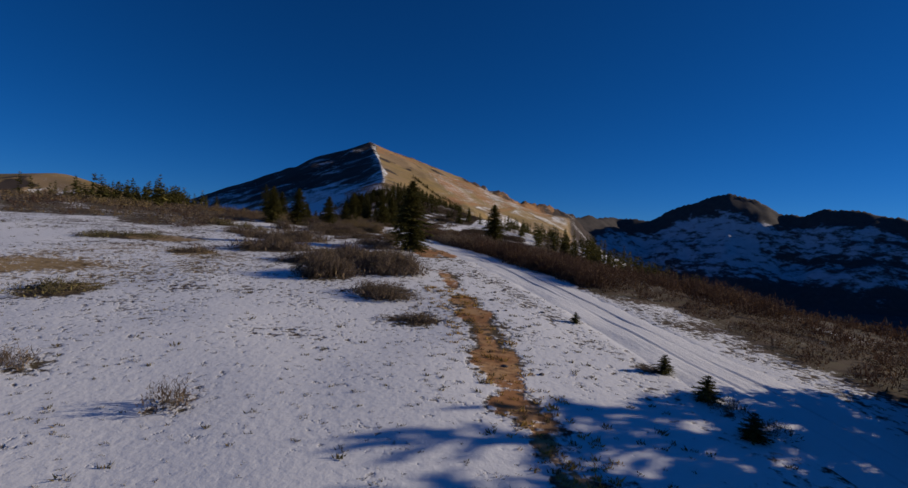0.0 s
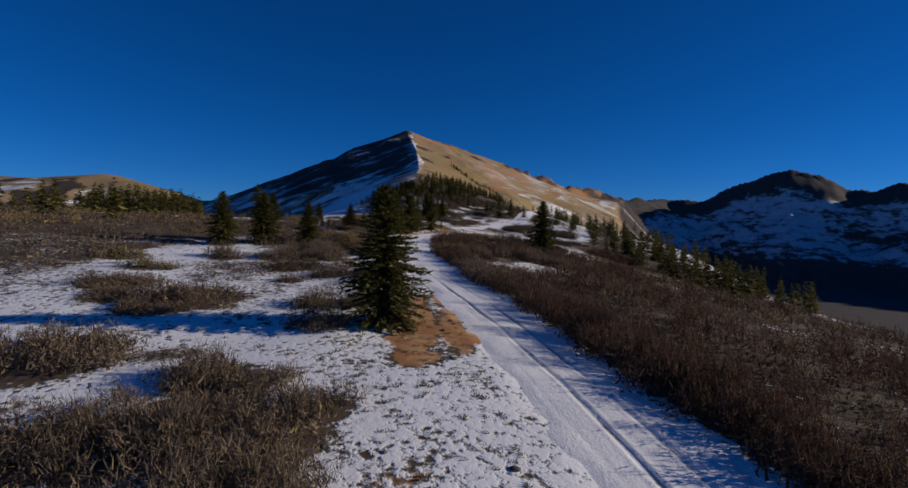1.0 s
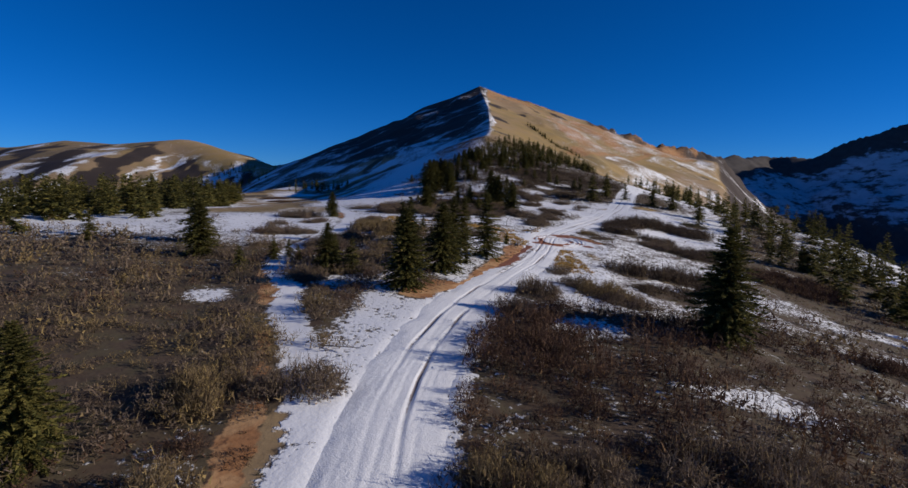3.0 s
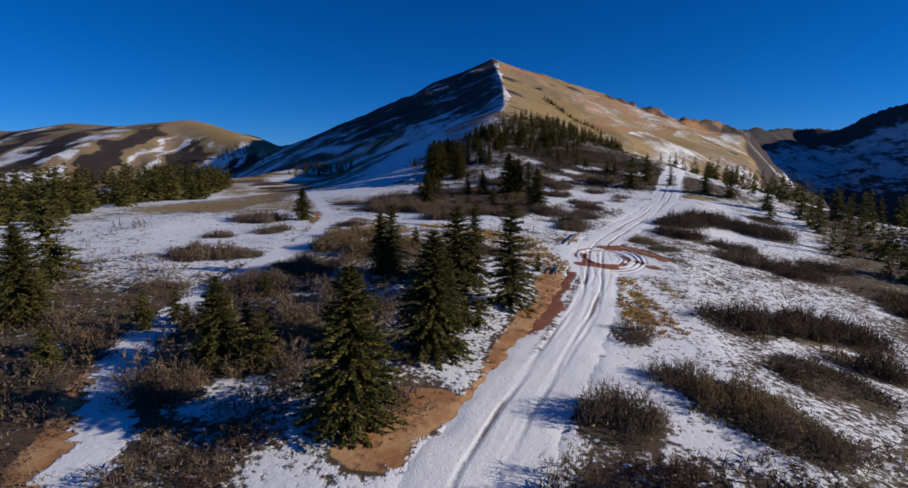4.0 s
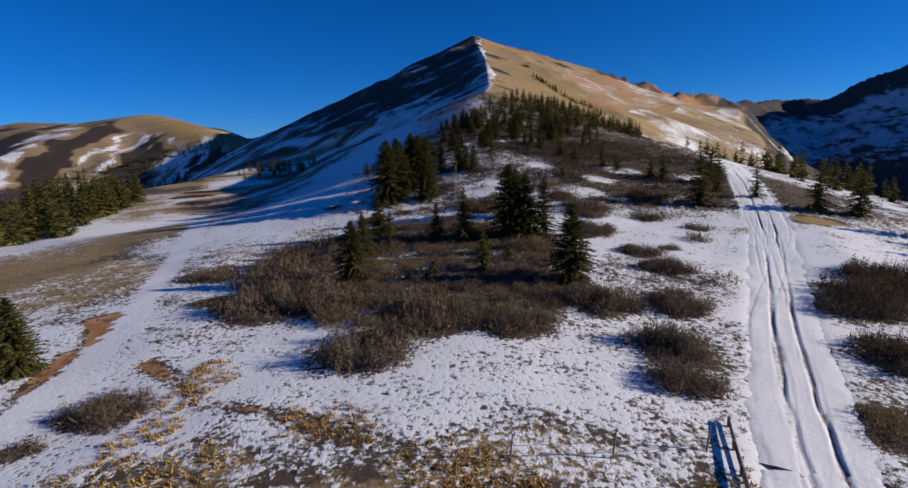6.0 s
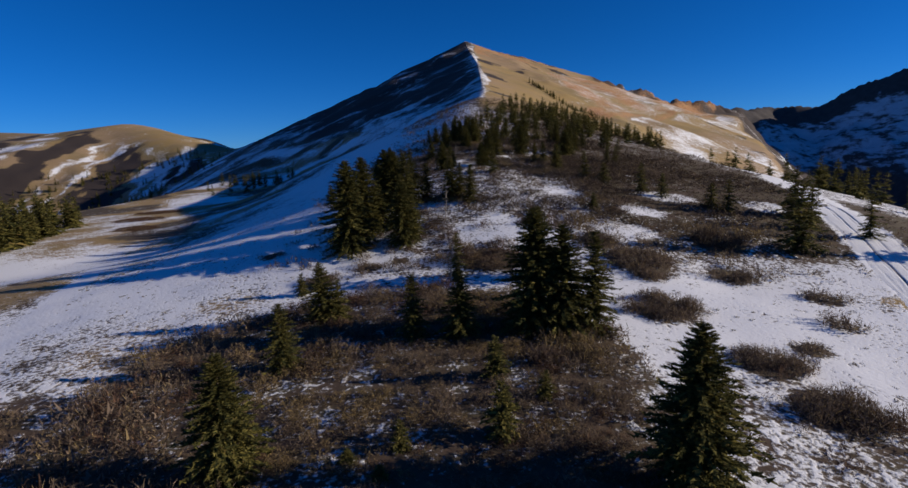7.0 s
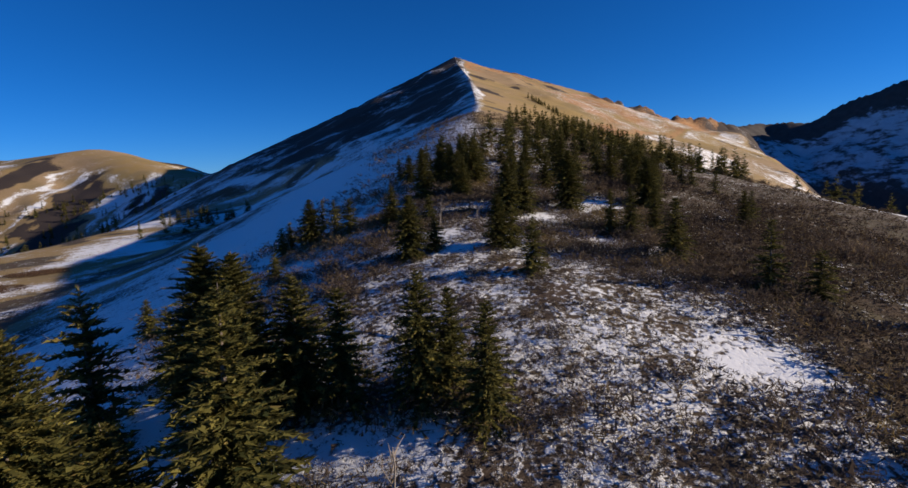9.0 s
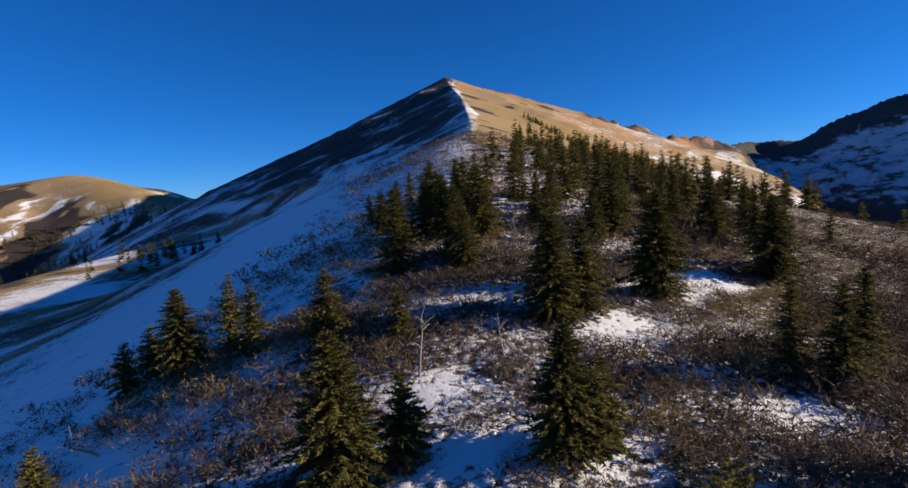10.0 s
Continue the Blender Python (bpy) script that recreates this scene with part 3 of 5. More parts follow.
def cover(x, y, z):
    """Snow, soil, grass and rock, 0 to 1, over the ground."""
    u = x - table(y, SPUR_Y, SPUR_X)
    wide = fbm(x, y, 30, 3, 51)
    snow = 0.62 + 0.13 * wide
    soil, rock = 0 * x, 0 * x
    grass = 0.3 + 0.25 * wide
    near = y < 420
    scrub = np.where(near, thicket(x, y), 0)
    snow = snow + 0.1 * smooth(x, 12, 9) * smooth(y, 66, 54) + 0.12 * smooth(x, 5, -4) * smooth(y, 222, 230) * smooth(y, 264, 252) + 0.12 * smooth(x, 5, -2) * smooth(y, 262, 270) * smooth(y, 310, 300) - (0.27 - 0.08 * smooth(x, 9, 5) * (y > 125)) * scrub * smooth(y, 250, 230) - 0.12 * scrub * smooth(y, 230, 250) - 0.12 * scrub * smooth(x, 2, -4) * smooth(y, 150, 140) * smooth(y, 92, 100) - 0.1 * scrub * smooth(x, 42, 54) * smooth(y, 300, 260)
    grass = grass * (1 - 0.75 * scrub)
    for cx, cy, r, h, tone in CLUMPS:
        snow = snow - 0.34 * smooth(np.hypot(x - cx, y - cy) / r, 1.05, 0.5) * near
    for px, py, rx, ry, s in GRASSES:
        m = smooth(np.hypot((x - px) / rx, (y - py) / ry) + 0.3 * wide, 1.15, 0.4)
        snow, grass = snow - 0.5 * s * m, np.maximum(grass, m * (0.5 + 0.4 * s))
    for px, py, rx, ry in PATCHES:
        snow = snow + 0.02 * smooth(np.hypot((x - px) / rx, (y - py) / ry) + 0.6 * fbm(x, y, 4, 3, 36), 1.1, 0.5)
    for line in BANKS:
        d, w, _, _ = near_line(x, y, line)
        edge = d - w * (1 + 0.55 * fbm(x, y, 2.8, 3, 52)) + 0.35 * fbm(x, y, 2.2, 3, 99) + 0.9 * fbm(x, y, 1.7, 3, 101) * (y < 60)
        soil = np.maximum(soil, smooth(edge, 0.9, -0.5) * 0.95)
        snow = np.where(near, snow - 0.6 * smooth(edge, 0.9, -0.7), snow)
    snow = snow - 0.17 * scrub * smooth(x, 24, 30) * smooth(y, 226, 240)
    snow = np.where(near_line(x, y, TRAIL)[0] < 1.1, np.maximum(snow, 0.85), snow)
    road_d = near_line(x, y, ROAD)[0]
    snow = snow + 0.12 * smooth(road_d, 4.5, 2.5) * near
    speckled = smooth(x, 24, 29) * smooth(x, 75, 60) * smooth(y, 125, 140) * smooth(y, 200, 185)
    verge = smooth(near_line(x, y, ((6, 5, 0), (7, 37, 0), (8.6, 60, 0), (7.5, 80, 0)))[0], 2.1, 0.4) * smooth(y, 84, 76)
    soil = np.maximum(soil, 0.4 * verge)
    snow = snow - 0.1 * verge * smooth(fbm(x, y, 5, 2, 69), -0.3, 0.3) - 0.12 * speckled - 0.05 * smooth(np.hypot((x - 9) / 12, (y - 174) / 9), 1.2, 0.7)
    # the steep shaded side of the spur, and the hills behind
    wx, wy = x + 14 * fbm(x, y, 45, 3, 91), y + 14 * fbm(x, y, 45, 3, 92)
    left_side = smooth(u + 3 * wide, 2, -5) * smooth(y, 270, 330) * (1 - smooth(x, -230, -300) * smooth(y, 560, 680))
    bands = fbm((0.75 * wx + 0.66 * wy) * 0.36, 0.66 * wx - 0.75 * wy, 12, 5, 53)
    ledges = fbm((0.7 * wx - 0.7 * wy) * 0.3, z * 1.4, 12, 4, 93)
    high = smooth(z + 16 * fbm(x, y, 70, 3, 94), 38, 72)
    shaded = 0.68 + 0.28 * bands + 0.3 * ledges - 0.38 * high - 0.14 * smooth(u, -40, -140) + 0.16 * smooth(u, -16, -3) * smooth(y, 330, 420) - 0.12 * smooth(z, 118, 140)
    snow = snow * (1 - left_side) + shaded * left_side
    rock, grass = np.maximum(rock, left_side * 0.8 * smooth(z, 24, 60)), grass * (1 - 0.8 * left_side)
    # the sunny side: straw grass, red scree with thin snow, a track across it and a snowfield below the track
    lit = smooth(u + 3 * wide, -2, 3) * smooth(y, 335, 380)
    track_d, _, track_side, _ = near_line(x, y, FACE_TRACK)
    above, below = smooth(track_d * track_side, 4, -4), smooth(track_d * track_side, -2, 6)
    streaks = fbm((0.5 * wx + 0.86 * wy) * 0.3, 0.86 * wx - 0.5 * wy, 15, 4, 57)
    scree = above * smooth(u + 18 * wide - 0.05 * (y - 540), 48, 74) * smooth(z + 12 * fbm(x, y, 50, 3, 58), 132, 108)
    top_red = smooth(z + 14 * fbm(x, y, 40, 3, 58), 104, 128)
    crags_near = smooth(near_line(x, y, PEAK_RIGHT)[0], 120, 30) * smooth(x, 90, 190)
    lit_snow = 0.14 + 0.17 * streaks + 0.24 * scree + 0.14 * crags_near * (0.4 + streaks) + below * (0.2 + 0.36 * fbm(x, y, 30, 4, 95)) * smooth(y, 430, 500)
    lit_snow = lit_snow + (0.3 + 0.5 * fbm(x, y, 20, 3, 97)) * smooth(np.abs(u + 1 + 5 * wide), 5, 1) * smooth(y, 400, 520) * smooth(y, 760, 700)
    lit_snow = lit_snow - 0.5 * smooth(track_d, 4.5, 2) * (y > 430)
    soil = np.maximum(soil, lit * np.minimum(np.maximum(0.52 * top_red, 0.56 * scree) * (0.85 + 0.4 * fbm(x, y, 25, 3, 59)), 0.62))
    soil = np.maximum(soil, 0.55 * lit * smooth(track_d, 4.5, 2))
    outcrop = smooth(fbm(x * 0.6, y, 18, 3, 60) + 0.2 * smooth(z, 100, 130), 0.5, 0.62)
    rock = np.maximum(rock, lit * outcrop)
    snow, grass = snow * (1 - lit) + lit_snow * lit, grass * (1 - lit) + lit * (0.9 - 0.25 * smooth(bands, 0.2, 0.6))
    cliff = smooth(flank_edge(x, y), -12, 22) * smooth(y, 420, 480)
    rock, snow, grass = np.maximum(rock, 0.8 * cliff), snow - 0.06 * cliff, grass - 0.3 * cliff
    crag = smooth(near_line(x, y, PEAK_RIGHT)[0], 34, 20) * smooth(x, 150, 200)
    rock, snow = np.maximum(rock, crag), snow - 0.25 * crag
    # the straw-coloured hill, with snow and rock in its gullies and low down
    hill = smooth(x, -230, -300) * smooth(y, 560, 680)
    gully = fbm(x * 1.1 + y * 0.5, y * 0.4, 55, 4, 54)
    low = smooth(z + 16 * fbm(x, y, 60, 3, 96), 72, 40)
    snow = snow * (1 - hill) + hill * (0.2 + 0.5 * smooth(gully, -0.05, 0.4) * (0.15 + 0.85 * low) + 0.24 * fbm(x, y, 14, 3, 67))
    grass = grass * (1 - hill) + hill * 0.95
    # dark wooded ribs on that hill with snow in the gullies between them, below a bare crest
    below_crest = hill * smooth(near_line(x, y, LEFT_HILL)[0] + 22 * fbm(x, y, 35, 3, 102), 34, 62) * (y < 1000)
    rib = np.sin((x + 26 * fbm(x, y, 60, 3, 103)) * 0.062) + 0.9 * fbm(x, y, 18, 3, 104)
    snow = snow + below_crest * (0.42 * smooth(np.abs(rib + 0.55), 0.5, 0.1) - 0.3 * smooth(rib, 0.1, 0.5))
    rock = np.maximum(rock, 0.75 * below_crest * smooth(rib, 0.0, 0.45))
    rock = np.maximum(rock, hill * 0.85 * smooth(fbm(x * 1.1, y * 0.45, 55, 4, 55), 0.34, 0.5) * (0.3 + 0.7 * low))
    flats = smooth(x, -36, -55) * smooth(y, 255, 300) * smooth(y, 620, 520)
    swale = fbm(x * 0.9 + y * 0.4, y * 0.5 - x * 0.3, 16, 3, 56)
    snow = snow - 0.32 * flats * smooth(swale, -0.25, 0.15)
    grass = np.maximum(grass, flats * smooth(swale, 0.35, 0.0))
    churned = np.where(np.hypot(x - 26, y - 170) < 14, circles(x, y)[2], 0)
    return snow - 0.6 * churned, np.maximum(soil, churned), grass, rock


def graded(low, high, fine_low, fine_high, fine, coarse, far_step):
    """Grid lines: fine in the middle, widening outwards."""
    out = list(np.arange(fine_low, fine_high + fine / 2, fine))
    for sign, start, end in ((1, out[-1], high), (-1, out[0], low)):
        at, step, more = start, fine, []
        while sign * (end - at) > 0:
            step = min(step * 1.06, coarse) if abs(at - start) < far_step else step * 1.1
            at += sign * step
            more.append(at)
        out = out + more if sign > 0 else more[::-1] + out
    return np.array(out)


def grid_mesh(name, gx, gy, z, mat, **values):
    """One smooth grid mesh with cover values at its points."""
    ny, nx = gx.shape
    co = np.stack([gx, gy, z], -1).reshape(-1, 3)
    a = (np.arange(ny - 1)[:, None] * nx + np.arange(nx - 1)).ravel()
    quads = np.stack([a, a + 1, a + nx + 1, a + nx], -1)
    mesh = bpy.data.meshes.new(name)
    mesh.vertices.add(len(co))
    mesh.vertices.foreach_set("co", co.ravel())
    mesh.loops.add(quads.size)
    mesh.loops.foreach_set("vertex_index", quads.ravel())
    mesh.polygons.add(len(quads))
    mesh.polygons.foreach_set("loop_start", np.arange(0, quads.size, 4))
    mesh.update(calc_edges=True)
    mesh.polygons.foreach_set("use_smooth", np.ones(len(quads), bool))
    for key, v in values.items():
        layer = mesh.attributes.new(key, "FLOAT", "POINT")
        layer.data.foreach_set("value", np.broadcast_to(v, gx.shape).astype(np.float32).ravel())
    mesh.materials.append(mat)
    return new(name, mesh)


# ---- ground ----
gx, gy = np.meshgrid(graded(-2600, 2600, -36, 56, 0.66, 5.0, 400), graded(-90, 3000, 4, 276, 0.66, 4.2, 760))
gz = height(gx, gy)
sunk = np.maximum(smooth(near_line(gx, gy, ROAD)[0], 2.5, 1.7), smooth(np.hypot((gx - 26.3) / 8.4, (gy - 169.2) / 9.2), 0.85, 0.6))
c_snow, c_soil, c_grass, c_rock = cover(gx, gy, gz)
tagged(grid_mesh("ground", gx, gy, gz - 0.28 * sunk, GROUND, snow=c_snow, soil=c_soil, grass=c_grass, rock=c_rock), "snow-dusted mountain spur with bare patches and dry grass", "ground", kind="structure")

# ---- far range ----
FAR_CREST = ((1000, 2300, 158), (1290, 2490, 180), (1430, 2400, 171), (1610, 2290, 265), (1730, 2205, 309), (1820, 2125, 274), (1890, 2065, 215),
             (1955, 2005, 205), (2015, 1945, 235), (2107, 1845, 224), (2190, 1745, 190), (2400, 1500, 260), (2700, 1100, 330), (2800, 600, 300))
fx, fy = np.meshgrid(np.arange(560, 3000, 14.0), np.arange(300, 2700, 14.0))
fd, fz, fside, _ = near_line(fx, fy, FAR_CREST)
rz = fz - np.where(fside > 0, 0.72, 0.8) * fd + 0.16 * fd * fd / 1000 + fbm(fx, fy, 260, 5, 41) * 48 * smooth(fd, 10, 250) + fbm(fx, fy, 60, 3, 43) * 14
rz = np.maximum(rz, -160)
range_bands = fbm(fx * 0.5 + fy * 0.3, rz * 2.2 + 0.2 * fx, 120, 4, 44)
range_snow = 0.02 + 0.5 * smooth(fd + 60 * fbm(fx, fy, 200, 3, 45), 40, 150) + 0.14 * range_bands - 0.3 * smooth(rz, -50, -110)
tagged(grid_mesh("mountain_range", fx, fy, rz, RANGE, snow=range_snow), "shadowed rocky mountain range with snow in its gullies", "mountain", kind="structure")


# ---- road ----
def ruts(o, s):
    """The wheel tracks across a snowy road: depth in metres and how worn and shade-dark, by the distance from the
    middle and along it.
    """
    depth, worn_shade = 0 * o, 0 * o
    for k, (mid, deep) in enumerate(((0.0, 0.085), (0.5, 0.035), (-0.8, 0.03), (1.3, 0.022), (-1.5, 0.025))):
        sway = mid * (0.6 + 0.8 * vnoise(s / 23 + 2.7 * k, 0 * s, 60)) + 0.35 * vnoise(s / 17 + 5.1 * k, 0 * s, 61) + 0.09 * vnoise(s / 3.5 + 3.3 * k, 0 * s, 62)
        for wheel in (-0.76, 0.76):
            d = np.abs(o - sway - wheel)
            fade = (0.55 + 0.45 * vnoise(s / 6 + 1.7 * k + wheel, 0 * s, 63)) * (1 if k == 0 else 0.4 + 0.6 * smooth(s, 185, 215))
            depth = depth - deep * fade * smooth(d, 0.14 + 0.05 * (k == 0), 0.05) + 0.25 * deep * fade * smooth(np.abs(d - 0.23), 0.1, 0.0)
            worn_shade = np.maximum(worn_shade, smooth(d, 0.17, 0.06) * fade * (0.5 + 6 * deep))
    return depth, worn_shade


def road_surface(x, y, o, s, edge):
    depth, worn_shade = ruts(o, s)
    z = height(x, y) + 0.025 + depth + 0.02 * fbm(x, y, 1.2, 2, 64)
    thin = smooth(y, 128, 140) * smooth(y, 166, 158) * smooth(np.abs(o + 1.2), 0.7, 0.2) * 0.5
    thin = np.maximum(thin, 0.33 * smooth(np.abs(o), 1.9, 2.6))
    return z - 0.1 * smooth(edge, -0.7, 0.9), worn_shade, thin


along = np.arange(50, 395, 0.42)
line = np.array(ROAD)
knots = np.concatenate([[0], np.cumsum(np.hypot(*np.diff(line[:, :2], axis=0).T))])
mx, my = (sum(w * np.interp(along + d, knots, line[:, k]) for d, w in ((-5, 0.25), (0, 0.5), (5, 0.25))) for k in (0, 1))
tx, ty = np.gradient(mx), np.gradient(my)
tl = np.hypot(tx, ty)
across = np.arange(-3.6, 3.61, 0.11)
px = mx[:, None] + (ty / tl)[:, None] * across
py = my[:, None] - (tx / tl)[:, None] * across
po, ps = np.broadcast_to(across, px.shape), np.broadcast_to(along[:, None], px.shape)
pe = np.abs(po) - 2.5 - 0.9 * fbm(px, py, 2.4, 4, 65)
pz, p_worn_shade, p_thin = road_surface(px, py, po, ps, pe)
p_mud = smooth(po + 0.8 * fbm(px, py, 2.5, 3, 68), -0.6, -2.0) * smooth(py, 138, 144) * smooth(py, 165, 159) * 0.75
keep_low, keep_high = my < 160.5, my > 177.5
for rows in (keep_low, keep_high):
    tagged(grid_mesh("road", px[rows], py[rows], pz[rows], TRACK, rut=p_worn_shade[rows], soil=p_mud[rows], thin=p_thin[rows]), "snow-covered dirt road with packed wheel ruts", "road", kind="structure")
dx, dy = np.meshgrid(np.arange(17.5, 36.5, 0.14), np.arange(160, 178, 0.14))
dd, _, dside, ds = near_line(dx, dy, ROAD)
d_depth, d_worn_shade, d_mud = circles(dx, dy)
rim = np.hypot((dx - 26.3) / 8.4, (dy - 169.2) / 9.2) + 0.14 * fbm(dx, dy, 3, 4, 66)
dz, d_rut, d_thin = road_surface(dx, dy, dd * dside, ds, -1 + 0 * dd)
dz = dz + d_depth - 0.34 * smooth(rim, 0.7, 1.05) ** 2 * smooth(dd, 2.2, 3.4) + 0.005
d_mud = np.maximum(d_mud, 0.5 * smooth(-dd * dside, 1.5, 2.3) * smooth(dy, 166, 161) * smooth(dd, 4.2, 3.4))
d_thin = 0.46 * smooth(dd, 2.4, 4.0) * smooth(rim, 0.35, 0.7)
tagged(grid_mesh("road", dx, dy, dz, TRACK, rut=np.maximum(d_rut, d_worn_shade), soil=d_mud, thin=d_thin), "churned snow and red mud where a car turned circles", "road", kind="structure")

# ---- plants ----
rng = np.random.default_rng(7)


def part(name, mesh, parent, label=""):
    ob = new(name, mesh)
    ob.parent = parent
    if label:
        ob["label"] = label
    return ob


def tri_mesh(name, tris, mat):
    """A mesh of loose triangles, an array of n x 3 x 3."""
    n = len(tris)
    mesh = bpy.data.meshes.new(name)
    mesh.vertices.add(3 * n)
    mesh.vertices.foreach_set("co", np.ascontiguousarray(tris, dtype=np.float32).ravel())
    mesh.loops.add(3 * n)
    mesh.loops.foreach_set("vertex_index", np.arange(3 * n))
    mesh.polygons.add(n)
    mesh.polygons.foreach_set("loop_start", np.arange(0, 3 * n, 3))
    mesh.update(calc_edges=True)
    mesh.materials.append(mat)
    return mesh


def slivers(root, tip, width, r):
    """Thin triangles from root to tip, turned at random round their length."""
    way = tip - root
    side = np.cross(way, r.normal(size=way.shape))
    side /= np.linalg.norm(side, axis=1, keepdims=True) + 1e-9
    half = side * (np.asarray(width) / 2)[:, None]
    return np.stack([root - half, root + half, tip], 1)


def bush_tris(count, seed):
    """A many-stemmed shrub of radius 1 and height 1: first its thin stems, then the brush of fine upright twigs."""
    r = np.random.default_rng(seed)
    thick = 1 + 110 / count
    n = max(count // 8, 5)
    a, lean = r.uniform(0, 2 * np.pi, n), np.sqrt(r.uniform(0.0, 1.0, n))
    lobes = 1 + 0.2 * np.sin(3 * a + seed) + 0.15 * np.sin(5 * a + 2 * seed)
    reach = lean * lobes * r.uniform(0.75, 1.05, n)
    tall = np.sqrt(np.maximum(1.06 - 0.8 * lean**2, 0.05)) * r.uniform(0.72, 1.02, n)
    foot = np.stack([np.cos(a) * reach * 0.45, np.sin(a) * reach * 0.45, 0 * a], 1)
    head = np.stack([np.cos(a) * reach, np.sin(a) * reach, tall], 1)
    stems = slivers(foot, head, r.uniform(0.008, 0.014, n) * thick**0.5, r)
    pick = r.integers(0, n, count)
    along_stem = r.uniform(0.3, 1.0, count) ** 0.75
    root = foot[pick] + (head - foot)[pick] * along_stem[:, None] + r.normal(0, 0.05, (count, 3))
    way = (head - foot)[pick] * 0.35 + np.array([0, 0, 0.22]) + r.normal(0, 0.42, (count, 3))
    way /= np.linalg.norm(way, axis=1, keepdims=True)
    tip = root + way * (r.uniform(0.1, 0.26, count) * thick**0.3)[:, None]
    twigs = slivers(root, tip, r.uniform(0.011, 0.023, count) * thick, r)
    n = count // 4
    inner = r.uniform(0, 6.28, n)
    far = np.sqrt(r.uniform(0, 0.8, n))
    where = np.stack([np.cos(inner) * far, np.sin(inner) * far, r.uniform(0.02, 0.6, n) * (1 - 0.55 * far**2)], 1)
    heart = slivers(where, where + r.normal(0, 0.12, (n, 3)) + np.array([0, 0, 0.12]), r.uniform(0.03, 0.07, n) * thick, r) if count > 30 else twigs[:0]
    out = np.concatenate([stems, twigs, heart])
    out[..., 2] = np.maximum(out[..., 2], 0)
    return out, np.arange(len(out)) < len(stems)


FULL, PLAIN, SPARSE = ([bush_tris(count, seed + k) for k in range(6)] for count, seed in ((330, 100), (115, 200), (36, 260)))


def planted(kind, x, y, radius, tall, r, sink=0.1):
    """Copies of the given triangle sets, set on the ground, and which of them are stems."""
    z = height(x, y) - sink
    out, stem = [], []
    for k in range(len(x)):
        t, is_stem = kind[r.integers(len(kind))]
        c, s = math.cos(a := r.uniform(0, 6.28)), math.sin(a)
        m = np.array([[c * radius[k], -s * radius[k], 0], [s * radius[k], c * radius[k], 0], [0, 0, tall[k]]])
        out.append(t @ m.T + np.array([x[k], y[k], z[k]]))
        stem.append(is_stem)
    return np.concatenate(out), np.concatenate(stem)


LOOKS = {"b": "bare grey-brown willow shrub standing in thin snow", "g": "willow shrub still holding some golden leaves", "y": "low yellow-green shrub in thin snow",
         "d": "dark bare willow shrub on the snowy slope", "r": "reddish-brown bare willow thicket"}
for cx, cy, r_c, tall, tone in CLUMPS:
    n = max(1, int(r_c * r_c * 2.2))
    a, d = rng.uniform(0, 6.28, n), r_c * 0.85 * np.sqrt(rng.uniform(0, 1, n)) * (n > 1)
    x, y = cx + d * np.cos(a), cy + 0.8 * d * np.sin(a)
    clear = (near_line(x, y, ROAD)[0] > 3.0) | (n == 1)
    x, y = x[clear], y[clear]
    if not len(x):
        continue
    size = np.minimum(rng.uniform(0.8, 1.5, len(x)), r_c) if n > 1 else np.full(1, r_c)
    high = tall * rng.uniform(0.55, 1.05, len(x)) * (1 - 0.45 * (d[clear] / r_c) ** 2)
    tris, stem = planted(FULL if math.hypot(cx - 9, 0) < 22 and len(x) < 30 else PLAIN, x, y, size, high, rng)
    base = np.array([cx, cy, float(height(cx, cy))])
    ob = tagged(new("willow_shrub", None), LOOKS[tone], "shrub", "willow shrubs on the spur")
    ob.location = base
    tagged(part("stem", tri_mesh("stem", tris[stem] - base, STEMS), ob, "thin grey-brown stems"), kind="stuff")
    tagged(part("crown", tri_mesh("crown", tris[~stem] - base, TWIGS[tone]), ob), kind="stuff")

# the closed scrub between the clumps
sx, sy = np.meshgrid(np.arange(-75, 108, 1.65), np.arange(-24, 404, 1.65))
sx, sy = sx.ravel() + rng.uniform(-0.8, 0.8, sx.size), sy.ravel() + rng.uniform(-0.8, 0.8, sy.size)
some = rng.uniform(0, 1, sx.size) < thicket(sx, sy) * np.where(np.abs(sx - 9) < 36, 0.95, 0.55)
sx, sy = sx[some], sy[some]
# low heath on the hill, and the tall edge of the thicket beside the road
hx, hy = np.meshgrid(np.arange(-12, 62, 1.5), np.arange(232, 318, 1.5))
hx, hy = hx.ravel() + rng.uniform(-0.7, 0.7, hx.size), hy.ravel() + rng.uniform(-0.7, 0.7, hx.size)
some = rng.uniform(0, 1, hx.size) < thicket(hx, hy) * np.where((hx > 16) & (hy > 292), 0.95, np.where(hx > 16, 0.8, 0.5))
fill_x, fill_y = rng.uniform(-14, 24, 500), rng.uniform(190, 230, 500)
more = rng.uniform(0, 1, 500) < thicket(fill_x, fill_y)
sx, sy = np.concatenate([sx, hx[some], fill_x[more]]), np.concatenate([sy, hy[some], fill_y[more]])
ey = np.arange(42, 99, 0.5)
ex = np.interp(ey, [p[1] for p in ROAD], [p[0] for p in ROAD]) + rng.uniform(2.9, 6.2, ey.size) + 0.9 * fbm(ey, 0 * ey, 7, 2, 85)
